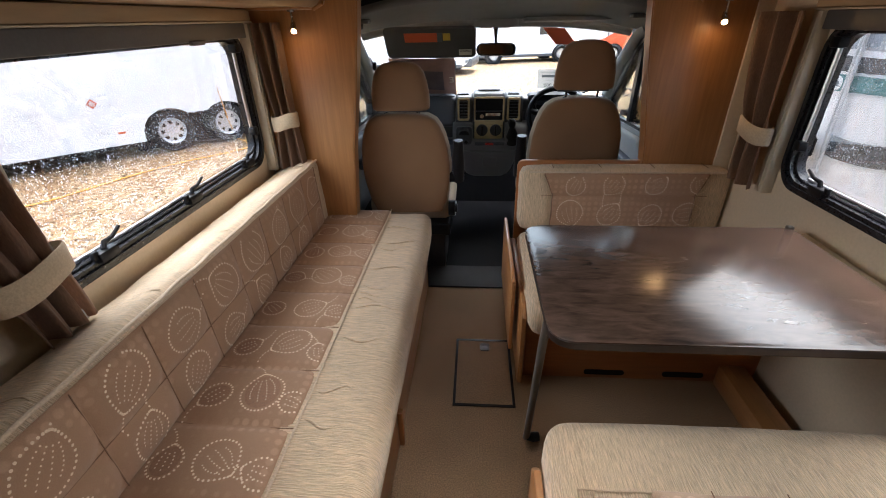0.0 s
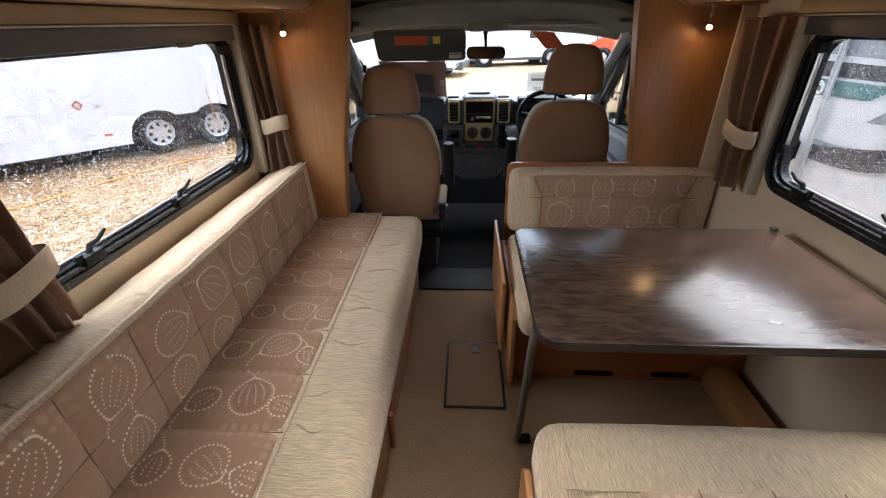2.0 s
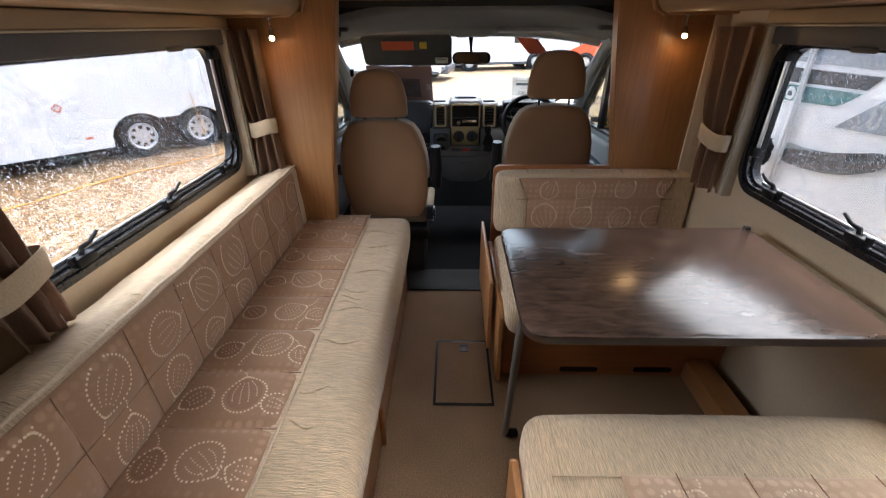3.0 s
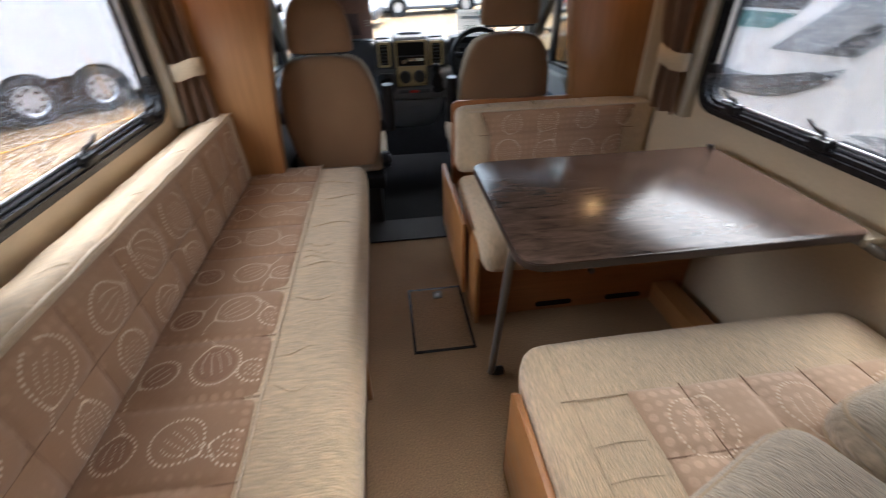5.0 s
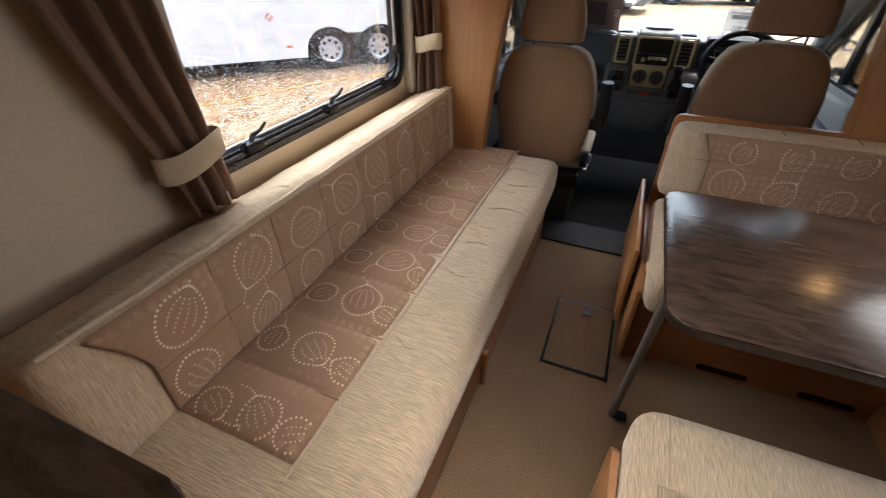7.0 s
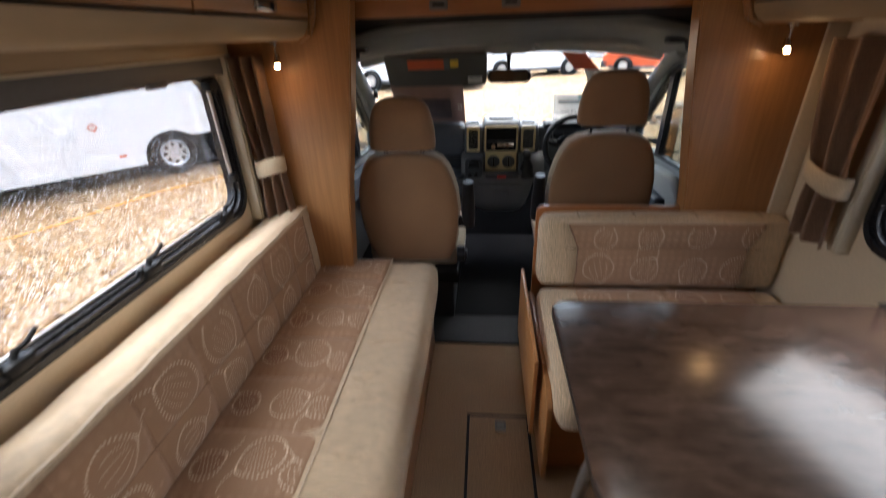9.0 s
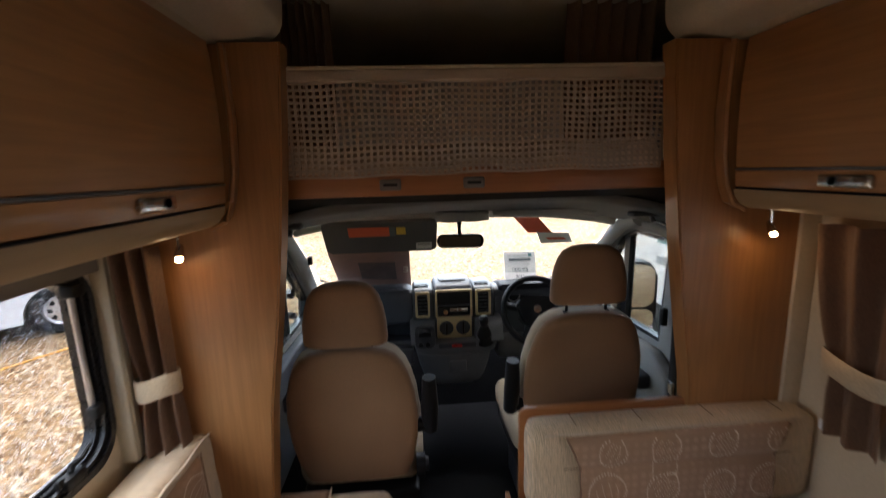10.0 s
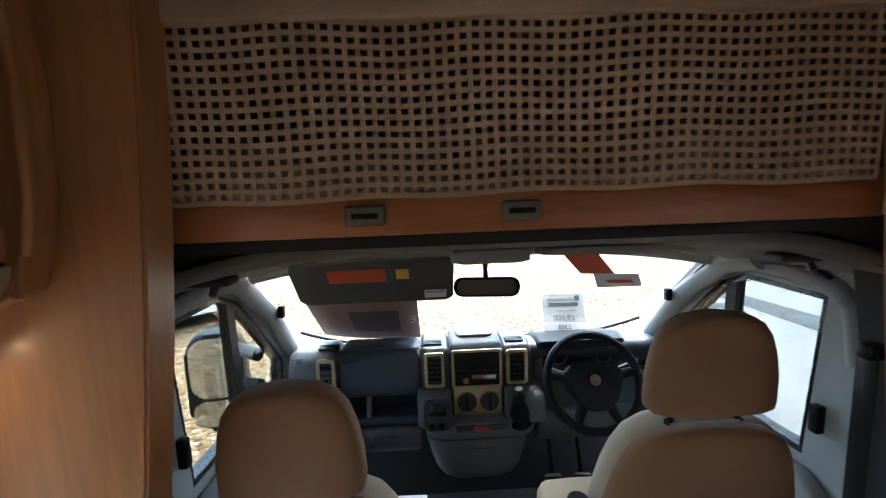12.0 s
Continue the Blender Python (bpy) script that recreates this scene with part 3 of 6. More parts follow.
        part("leaf_print", pale, "print_pale", pad, "pale dotted leaf outlines", kind="stuff")
        if brown.faces:
            part("leaf_heart", brown, "print_brown", pad, "brown leaf shapes in the velour", kind="stuff")
        else:
            brown.free()
        return pad


def words(name, text, size, pose_of, material, parent, label=""):
    cu = bpy.data.curves.new(name, "FONT")
    cu.body, cu.size, cu.extrude, cu.align_x, cu.align_y = text, size, 0.0004, "CENTER", "CENTER"
    cu.materials.append(M[material])
    ob = new(name, cu)
    ob.matrix_basis = pose_of
    ob.parent = parent
    if parent.type == "EMPTY":
        ob.matrix_parent_inverse = parent.matrix_basis.inverted()
    return tagged(ob, label)

# ---- the living space: floor, walls, ceiling ----
XL, XR, CEIL = -1.12, 1.09, 2.12
BACK, BULK = -1.6, 2.30

solid("floor", box(XL - 0.05, XR + 0.05, BACK, 2.36, -0.05, 0.0), "vinyl_floor", "fawn speckled carpet floor of the motorhome lounge", "floor")


def side_wall(name, x_in, x_out, hole, label):
    """A wall with one window hole: (y0, y1, z0, z1)."""
    y0, y1, z0, z1 = hole
    a, b = sorted((x_in, x_out))
    bm = box(a, b, BACK, y0, 0.0, CEIL)
    box(a, b, y1, 2.42, 0.0, CEIL, bm=bm)
    box(a, b, y0, y1, 0.0, z0, bm=bm)
    box(a, b, y0, y1, z1, CEIL, bm=bm)
    return solid(name, bm, "wall", label, "wall")


WL, WR = (0.975, 2.185, 0.835, 1.345), (0.70, 1.905, 0.835, 1.345)
side_wall("wall_west", XL, XL - 0.035, WL, "cream wallboard side wall with a long window")
side_wall("wall_east", XR, XR + 0.035, WR, "cream wallboard side wall beside the dinette")
solid("wall_south", box(XL, XR, BACK - 0.04, BACK, 0.0, CEIL), "wall", "plain cream rear wall of the motorhome", "wall")
# assumed opening out of view, placed and sized to brighten the lounge
RX0, RX1, RY0, RY1 = -0.21, 0.21, 1.02, 1.42  # rooflight
bm = box(XL - 0.04, XR + 0.04, BACK, RY0, CEIL, CEIL + 0.04)
box(XL - 0.04, XR + 0.04, RY1, 3.62, CEIL, CEIL + 0.04, bm=bm)
box(XL - 0.04, RX0, RY0, RY1, CEIL, CEIL + 0.04, bm=bm), box(RX1, XR + 0.04, RY0, RY1, CEIL, CEIL + 0.04, bm=bm)
solid("ceiling", bm, "ceiling", "pale cream lined ceiling with an added rooflight opening", "ceiling")
rl = thing("window_rooflight", (0, 1.20, CEIL), "unseen acrylic rooflight in a cream frame, added to let in daylight", "rooflight", kind="structure")
part("window_frame", ring(round_rect(RX0 - 0.03, RX1 + 0.03, RY0 - 0.03, RY1 + 0.03, 0.04), round_rect(RX0 + 0.01, RX1 - 0.01, RY0 + 0.01, RY1 - 0.01, 0.03), "z", CEIL - 0.02, CEIL + 0.06), "channel", rl)
part("pane", prism(round_rect(RX0 + 0.01, RX1 - 0.01, RY0 + 0.01, RY1 - 0.01, 0.03), "z", CEIL + 0.05, CEIL + 0.054), "glass", rl).visible_shadow = False


def cove(name, s):
    pts = [(s * 1.1, CEIL), (s * 1.1, 1.935), (s * 0.745, 1.935), (s * 0.735, 1.952)]
    for k in range(9):
        a = radians(90 * k / 8)
        pts.append((s * (0.645 - 0.07 * math.sin(a)), 1.965 + 0.07 * (1 - math.cos(a))))
    pts.append((s * 0.57, CEIL))
    return solid(name, prism(pts, "y", BACK, 2.375), "ceiling", "rounded cream cove above the lockers", "cove")


cove("trim_cove_west", -1), cove("trim_cove_east", 1)


# ---- windows ----
def window(name, x_in, s, hole, catches, label):
    """s: -1 on the west wall, 1 on the east. Seal, hinged acrylic pane, ridged sill, catches."""
    y0, y1, z0, z1 = hole
    w = thing(name, (x_in, (y0 + y1) / 2, z0), label, "window", kind="structure")
    o = 0.030
    outer = round_rect(y0 - o, y1 + o, z0 - o, z1 + o, 0.100)
    mid = round_rect(y0 - 0.012, y1 + 0.012, z0 - 0.010, z1 + 0.012, 0.086)
    inner = round_rect(y0 + 0.002, y1 - 0.002, z0 + 0.004, z1 - 0.002, 0.078)
    inn2 = round_rect(y0 + 0.010, y1 - 0.012, z0 + 0.014, z1 - 0.010, 0.070)
    part("window_frame", ring(outer, mid, "x", x_in - s * 0.012, x_in + s * 0.036), "rubber", w, "glossy black rubber seal")
    part("inner_seal", ring(mid, inner, "x", x_in - s * 0.004, x_in + s * 0.05), "rubber", w)
    part("pane_rim", ring(inner, inn2, "x", x_in + s * 0.014, x_in + s * 0.046), "rubber", w)
    pane = part("pane", prism(round_rect(y0 + 0.004, y1 - 0.004, z0 + 0.006, z1 - 0.004, 0.07), "x", x_in + s * 0.048, x_in + s * 0.053), "glass", w, "clear acrylic wet with rain")
    pane.visible_shadow = False
    for k, (dz, mat_) in enumerate(((-0.004, "alu"), (0.008, "rubber"), (0.020, "alu"))):
        part("sill_ridge", tube([(x_in + s * (0.002 + 0.014 * k), y, z0 + dz) for y in (y0 + 0.08, y1 - 0.08)], 0.0055, 8), mat_, w, "aluminium strip" if mat_ == "alu" else "")
    rnd = random.Random(len(name) + 3 + s)
    bm = bmesh.new()
    xo = x_in + s * 0.0548
    for _ in range(9000):
        y, z = rnd.uniform(y0 + 0.03, y1 - 0.03), z0 + 0.03 + (z1 - z0 - 0.06) * rnd.random() ** 1.3
        r = rnd.uniform(0.0008, 0.0017) * (1.7 if rnd.random() < 0.08 else 1)
        bm.faces.new([bm.verts.new((xo, y + r * math.cos(k * math.pi / 3), z + 1.2 * r * math.sin(k * math.pi / 3))) for k in range(6)])
    part("rain_drops", bm, "drop", w, "small rain drops on the outside", kind="stuff").visible_shadow = False
    for cy in catches:
        cz, cx = z0 + 0.012, x_in - s * 0.008
        c = part("catch", box(cx - 0.016, cx + 0.016, cy - 0.038, cy + 0.030, cz - 0.014, cz + 0.018, 0.006), "black", w, "black plastic window catch")
        part("lever", tube([(cx, cy - 0.005, cz + 0.018), (cx, cy + 0.004, cz + 0.034), (cx - s * 0.012, cy + 0.022, cz + 0.042), (cx - s * 0.016, cy + 0.052, cz + 0.062)], [0.009, 0.008, 0.006, 0.005], 8), "black", c)
        part("hook", box(cx + s * 0.0 - 0.007, cx + 0.007, cy - 0.05, cy - 0.03, cz + 0.002, cz + 0.026, 0.004), "black", c)
    for sy in ((y1 - 0.015,) if s < 0 else (y1 - 0.015,)):
        st = part("stay_arm", tube([(x_in + s * 0.01, sy, z0 + 0.12), (x_in + s * 0.012, sy - 0.002, z1 - 0.05)], 0.008, 8), "alu", w, "aluminium stay arm")
        part("stay_clamp", box(x_in - 0.018, x_in + 0.018, sy - 0.03, sy + 0.016, z1 - 0.055, z1 - 0.02, 0.006), "black", st)
        part("stay_knob", box(x_in - 0.016, x_in + 0.016, sy - 0.022, sy + 0.014, z0 + 0.11, z0 + 0.145, 0.006), "black", st)
    return w


window("window_1", XL, -1, WL, (1.206, 1.62, 2.045), "long hinged motorhome window with black seal, wet with rain")
window("window_2", XR, 1, WR, (0.95, 1.34, 1.72), "hinged motorhome window with black seal beside the dinette")


def blind(name, x_in, s, y0, y1, label):
    """Cassette above a window with its two side channels and the pulled-up grey bar."""
    b = thing(name, (x_in, (y0 + y1) / 2, 1.37), label, "blind")
    f = x_in - s * 0.045
    a, c = sorted((x_in, f))
    part("cassette", box(a, c, y0 - 0.045, y1 + 0.045, 1.408, 1.452, 0.006), "pelmet", b)
    part("cassette_lip", box(*sorted((x_in, f - s * 0.003)), y0 - 0.045, y1 + 0.045, 1.4015, 1.407, 0.002), "channel", b, "thin cream lip")
    for ya, yb in ((y0 - 0.045, y0), (y1, y1 + 0.045)):
        part("side_channel", box(a, c, ya, yb, 0.755, 1.400, 0.004), "channel", b)
        d = sorted((f, f - s * 0.004))
        part("channel_lip", box(d[0], d[1], ya + 0.012, ya + 0.019, 0.76, 1.38, 0.0015), "channel", b)
    d = sorted((x_in - s * 0.004, x_in - s * 0.034))
    bar = part("blind_bar", box(d[0], d[1], y0 + 0.002, y1 - 0.002, 1.344, 1.401, 0.005), "grey_blind", b, "dark grey blind bar pulled up")
    ym = y0 + 0.68 * (y1 - y0)
    d = sorted((x_in - s * 0.03, x_in - s * 0.045))
    part("pull_tab", box(d[0], d[1], ym - 0.04, ym + 0.04, 1.334, 1.350, 0.004), "grey_blind", bar)
    return b


blind("window_blind", XL, -1, 1.03, 2.225, "cream window blind cassette with grey bar pulled up")
blind("window_blind", XR, 1, 0.665, 1.945, "cream window blind cassette with grey bar pulled up")


# ---- curtains ----
def curtain(x, s, y_top, y_tie, y_low, z_low, seed, label, across=False, zt=0.935, folds=3.4):
    """Pleated cloth gathered by a band: spans in y at the top, the band and the hem."""
    c = thing("curtain", (sum(y_low) / 2, x, z_low) if across else (x, sum(y_low) / 2, z_low), label, "curtain", "brown tied curtains")
    rnd = random.Random(seed)
    ph = rnd.uniform(0, 6)
    bm = bmesh.new()
    nz, ny = 40, 60
    rows = []
    for i in range(nz + 1):
        z = 1.40 + (z_low - 1.40) * i / nz
        if z > zt:
            k = ((1.40 - z) / (1.40 - zt)) ** 1.5
            ya, yb = [a + (b - a) * k for a, b in zip(y_top, y_tie)]
        else:
            k = ((zt - z) / (zt - z_low)) ** 0.8
            ya, yb = [a + (b - a) * k for a, b in zip(y_tie, y_low)]
        amp = 0.022 * (1 - 0.55 * math.exp(-((z - zt) / 0.06) ** 2))
        row = []
        for j in range(ny + 1):
            u = j / ny
            edge = min(u, 1 - u) * 6
            wave = math.sin(u * folds * 2 * math.pi + ph + 0.6 * math.sin(3 * z + u * 4)) + 0.3 * math.sin(u * 2.1 * folds * 2 * math.pi + 1.3 * ph)
            off = amp * wave + 0.012 * min(1, edge)
            row.append(bm.verts.new((ya + (yb - ya) * u, x - off, z) if across else (x - s * off, ya + (yb - ya) * u, z)))
        rows.append(row)
    for a, b in zip(rows, rows[1:]):
        for j in range(ny):
            bm.faces.new((a[j], a[j + 1], b[j + 1], b[j]))
    bmesh.ops.solidify(bm, geom=bm.faces[:], thickness=0.003)
    part("drape", bm, "curtain", c, sharp=80)
    ya, yb = y_tie
    bm = bmesh.new()
    pts = 28
    loops = []
    for dz, e in ((-0.034, 0.0), (-0.03, 0.004), (0.03, 0.004), (0.034, 0.0)):
        lp = []
        for k in range(pts):
            a = 2 * math.pi * k / pts
            off, along = 0.008 + (0.036 + e) * math.cos(a), (ya + yb) / 2 + ((yb - ya) / 2 + 0.012 + e) * math.sin(a)
            z = zt + dz + 0.012 * math.sin(a) + 0.003 * math.sin(3 * a)
            lp.append(bm.verts.new((along, x - off, z) if across else (x - s * off, along, z)))
        loops.append(lp)
    for a, b in zip(loops, loops[1:]):
        for k in range(pts):
            bm.faces.new((a[k], a[(k + 1) % pts], b[(k + 1) % pts], b[k]))
    part("tieback", bm, "tie", c, "cream cloth tieback", sharp=60)
    if not across:
        part("lining_corner", box(x - 0.006, x + 0.006, yb - 0.03, yb + 0.005, z_low - 0.006, z_low + 0.025, 0.003), "paper", c, "white lining showing at the hem")
    return c


curtain(-1.065, -1, (0.745, 1.00), (0.875, 1.04), (0.91, 1.055), 0.765, 1, "brown pleated curtain gathered by a cream tieback", zt=0.925)
curtain(2.262, -1, (-1.085, -0.955), (-1.05, -0.950), (-1.07, -0.93), 0.76, 2, "brown curtain bunched tightly beside the wooden bulkhead", True, zt=0.985, folds=2.6)
curtain(1.02, 1, (1.955, 2.225), (1.965, 2.135), (1.955, 2.12), 0.765, 3, "brown curtain gathered by a cream tieback beside the dinette", zt=0.985, folds=2.2)
solid("trim_corner_board", box(1.022, XR - 0.002, 2.284, 2.2985, 0.60, 1.444, 0.003), "wall", "cream corner board beside the bulkhead", "trim")


# ---- wooden bulkhead either side of the cab opening ----
def bulkhead(name, s, x_wall):
    b = thing(name, (s * 0.9, BULK, 0), "honey-brown cherry wood bulkhead panel beside the cab opening", "bulkhead", kind="structure")
    edge = [(0.735, 0.0), (0.73, 0.50), (0.70, 0.85), (0.655, 1.15), (0.625, 1.38), (0.60, 1.62), (0.575, 1.95)]
    pts = [(s * x, z) for x, z in edge] + [(x_wall, 1.95), (x_wall, 0.0)]
    part("panel", prism(pts, "y", BULK, 2.375, 0.004), "cherry", b)
    strip = [(s * (x - 0.006), z) for x, z in edge] + [(s * x, z) for x, z in edge[::-1]]
    part("edge_strip", prism(strip, "y", BULK + 0.004, 2.371), "cherry", b)
    return b


bulkhead("wall_bulkhead_west", -1, XL), bulkhead("wall_bulkhead_east", 1, XR)


# ---- overhead lockers ----
def locker(s, y0, y1, far):
    """One locker: carcase, curved door with a dark groove, lower rail and catch."""
    k = thing("overhead_locker", (s * 0.9, (y0 + y1) / 2, 1.47), "honey-brown wooden overhead locker with curved door", "locker", "overhead lockers")
    xb = XL if s < 0 else XR
    part("carcase", prism([(s * 0.765, 1.505), (s * 0.745, 1.93), (xb, 1.93), (xb, 1.505)], "y", y0, y1), "cherry_flat", k)

    def skin(z0, z1, n, x_of, thick, ya, yb):
        out = [(s * x_of(z0 + (z1 - z0) * i / n), z0 + (z1 - z0) * i / n) for i in range(n + 1)]
        back = [(x + s * thick, z) for x, z in out[::-1]]
        return prism(out + back, "y", ya, yb, 0.003)

    def face(z):
        return 0.722 + 0.028 * ((1.74 - z) / 0.2) ** 2 * (0.35 if z > 1.74 else 0.25)
    d = part("door", skin(1.572, 1.928, 10, face, 0.018, y0 + 0.004, y1 - 0.004), "cherry_flat", k, "curved veneered door")
    part("groove_strip", tube([(s * (face(1.567) + 0.001), y, 1.5665) for y in (y0 + 0.004, y1 - 0.004)], 0.0035, 6), "steel", k)
    r = part("lower_rail", skin(1.517, 1.5615, 4, lambda z: face(z) + 0.0, 0.018, y0 + 0.004, y1 - 0.004), "cherry_flat", k)
    # black bead laid in the gap below the rail to draw its shadow
    part("shadow_groove", tube([(s * (face(1.512) + 0.005), y, 1.5115) for y in (y0 + 0.004, y1 - 0.004)], 0.003, 6), "black", k)
    ym = (y0 + y1) / 2
    h = part("handle", box(*sorted((s * (face(1.54) - 0.012), s * (face(1.54) + 0.004))), ym - 0.062, ym + 0.062, 1.523, 1.554, 0.007, 3), "chrome", r, "satin chrome push catch")
    bm = bmesh.new()
    for q in range(14):
        a = 2 * math.pi * q / 14
        bm.verts.new((s * (face(1.54) - 0.0145), ym + 0.022 + 0.010 * math.cos(a), 1.539 + 0.010 * math.sin(a)))
    bm.faces.new(bm.verts[:])
    bmesh.ops.solidify(bm, geom=bm.faces[:], thickness=0.003)
    part("lock_button", bm, "steel", h)
    return k


for s in (-1, 1):
    for y0, y1 in ((-0.36, 0.12), (0.12, 0.60), (0.60, 1.08), (1.08, 1.56), (1.56, 2.225)):
        locker(s, y0, y1, y1 > 2)
    xw = XL if s < 0 else XR
    # fawn pelmet under the doors, with its underside board
    p = thing("locker_pelmet", (s * 0.78, 1.0, 1.45), "fawn pelmet board running under the wooden lockers", "pelmet")
    part("front", prism([(s * 0.738, 1.508), (s * 0.745, 1.485), (s * 0.762, 1.463), (s * 0.785, 1.452), (s * 0.80, 1.462), (s * 0.80, 1.503), (s * 0.77, 1.503)], "y", -0.36, 2.235), "pelmet", p)
    part("underside", box(*sorted((s * 0.801, xw)), -0.36, 2.235, 1.456, 1.472), "pelmet", p)
    # shaped end moulding between the last locker and the bulkhead
    e = thing("locker_end_panel", (s * 0.9, 2.26, 1.45), "rounded cherry wood end panel of the lockers", "end panel")
    pts = [(s * 0.712, 1.93), (s * 0.706, 1.74), (s * 0.714, 1.60), (s * 0.728, 1.52), (s * 0.75, 1.465), (s * 0.79, 1.446), (xw, 1.446), (xw, 1.93)]
    part("board", prism(pts, "y", 2.240, 2.297, 0.006, 3), "cherry", e)
    rim = [Vector((x - s * 0.004, 2.243, z)) for x, z in pts[:-2]]
    part("edge_moulding", tube(rim, 0.008, 10), "cherry", e, "rounded wooden edge moulding", sharp=60)


# ---- reading spots under the lockers ----
for s in (-1, 1):
    x, y = s * 0.885, 2.25
    sp = thing("reading_spot", (x, y, 1.446), "small chrome swivel spotlight glowing warm", "spotlight", "reading spots")
    part("rose", tube([(x, y, 1.446), (x, y, 1.438)], 0.016, 16), "chrome", sp)
    part("stem", tube([(x, y, 1.440), (x, y, 1.40)], 0.004, 8), "chrome", sp)
    hd = part("lamp_head", tube([(x, y + 0.012, 1.402), (x, y + 0.004, 1.392), (x - s * 0.006, y - 0.018, 1.366)], [0.006, 0.011, 0.0135], 18), "chrome", sp)
    part("lens", tube([(x - s * 0.0064, y - 0.0184, 1.3656), (x - s * 0.0070, y - 0.0205, 1.3632)], 0.0095, 18), "bulb", hd, "glowing warm lens")
    lamp = new("spot_lamp", bpy.data.lights.new("spot_lamp", "SPOT"))
    lamp.data.energy, lamp.data.color, lamp.data.spot_size, lamp.data.spot_blend, lamp.data.shadow_soft_size = SPOT, (1.0, 0.52, 0.18), radians(100), 0.9, 0.018
    lamp.matrix_basis = look((x - s * 0.008, y - 0.025, 1.358), (x - s * 0.25, y - 0.7, 0.5))

# ---- the luton bed over the cab ----
lut = thing("luton_bed", (0, 2.5, 1.515), "wood-edged overcab bed box above the cab", "bed box", kind="structure")
part("front_board", box(-0.62, 0.62, 2.386, 2.408, 1.512, 1.60, 0.004), "cherry_cross", lut, "cherry wood front edge")
part("bed_base", box(-1.05, 1.05, 2.41, 3.60, 1.515, 1.55), "net_cloth", lut)
part("end_wall", box(-1.05, 1.05, 3.60, 3.63, 1.515, CEIL), "luton_wall", lut)
for s in (-1, 1):
    part("side_wall", box(*sorted((s * 1.05, s * 1.08)), 2.38, 3.62, 1.515, CEIL), "luton_wall", lut)
    part("cheek", box(*sorted((s * 0.62, s * 1.05)), 2.378, 2.392, 1.515, CEIL), "luton_wall", lut)
for x in (-0.290, -0.025):
    part("buckle_plate", box(x - 0.034, x + 0.034, 2.374, 2.386, 1.53, 1.565, 0.006, 3), "steel", lut, "grey plastic net fastener")
    part("buckle_slot", box(x - 0.022, x + 0.022, 2.370, 2.376, 1.543, 1.552, 0.002), "black", lut)


def safety_net():
    n = thing("safety_net", (0, 2.37, 1.577), "coarse cream webbing safety net across the overcab bed", "net")
    z0, z1, x0, x1 = 1.578, 1.852, -0.60, 0.585

    def at(x, z):
        sag = 0.004 * math.sin(3.1 * x + 1) * (1 - (z - z0) / (z1 - z0)) + 0.0022 * math.sin(23 * x + 9 * z)
        return Vector((x + 0.0012 * math.sin(17 * z + 5 * x), 2.368 + 0.006 * math.sin(8.5 * x + 5 * z) + 0.003 * math.sin(19 * x - 7 * z), z + sag))
    nx, nz, w = 60, 15, 0.0043
    weft, warp = bmesh.new(), bmesh.new()
    for k in range(nz + 1):
        z = z0 + (z1 - z0) * k / nz
        for q in range(120):
            xa, xb = x0 + (x1 - x0) * q / 120, x0 + (x1 - x0) * (q + 1) / 120
            weft.faces.new([weft.verts.new(p) for p in (at(xa, z - w), at(xb, z - w), at(xb, z + w), at(xa, z + w))])
    for k in range(nx + 1):
        x = x0 + (x1 - x0) * k / nx
        for q in range(30):
            za, zb = z0 + (z1 - z0) * q / 30, z0 + (z1 - z0) * (q + 1) / 30
            warp.faces.new([warp.verts.new(p + Vector((0, 0.0016, 0))) for p in (at(x - w, za), at(x + w, za), at(x + w, zb), at(x - w, zb))])
    for nm, bm in (("weft_webbing", weft), ("warp_webbing", warp)):
        bmesh.ops.remove_doubles(bm, verts=bm.verts[:], dist=1e-5)
        bmesh.ops.solidify(bm, geom=bm.faces[:], thickness=0.0012)
        part(nm, bm, "net", n, kind="stuff")
    part("top_hem", box(x0 - 0.01, x1 + 0.01, 2.358, 2.376, 1.853, 1.888, 0.006, 3), "net", n, "cream hem and rail")
    part("rail", tube([(x0 - 0.02, 2.368, 1.892), (x1 + 0.02, 2.368, 1.892)], 0.008, 10), "channel", n)
    bm = bmesh.new()
    rows = [[bm.verts.new(at(x0 + (x1 - x0) * q / 60, z) + Vector((0, 0.012 + 0.02 * max(0, z - 1.63) / 0.04, 0))) for q in range(61)] for z in (1.585, 1.62, 1.655, 1.672)]
    for a, b in zip(rows, rows[1:]):
        for q in range(60):
            bm.faces.new((a[q], a[q + 1], b[q + 1], b[q]))
    bmesh.ops.solidify(bm, geom=bm.faces[:], thickness=0.004)
    part("backing_fold", bm, "net_cloth", n, "folded fawn cloth behind the net")


safety_net()
for s in (-1, 1):
    lc = thing("luton_curtain", (s * 0.5, 2.5, 1.55), "brown curtain hanging at the overcab bed", "curtain", "overcab curtains")
    bm = bmesh.new()
    rows = []
    for i in range(14):
        z = CEIL - (CEIL - 1.56) * i / 13
        rows.append([bm.verts.new((s * ((0.46 if s < 0 else 0.31) + (0.62 - (0.46 if s < 0 else 0.31)) * j / 40), 2.50 + 0.02 * math.sin(j * 0.95 + 0.3 * i), z)) for j in range(41)])
    for a, b in zip(rows, rows[1:]):
        for j in range(40):
            bm.faces.new((a[j], a[j + 1], b[j + 1], b[j]))
    bmesh.ops.solidify(bm, geom=bm.faces[:], thickness=0.003)
    part("drape", bm, "curtain", lc, sharp=80)

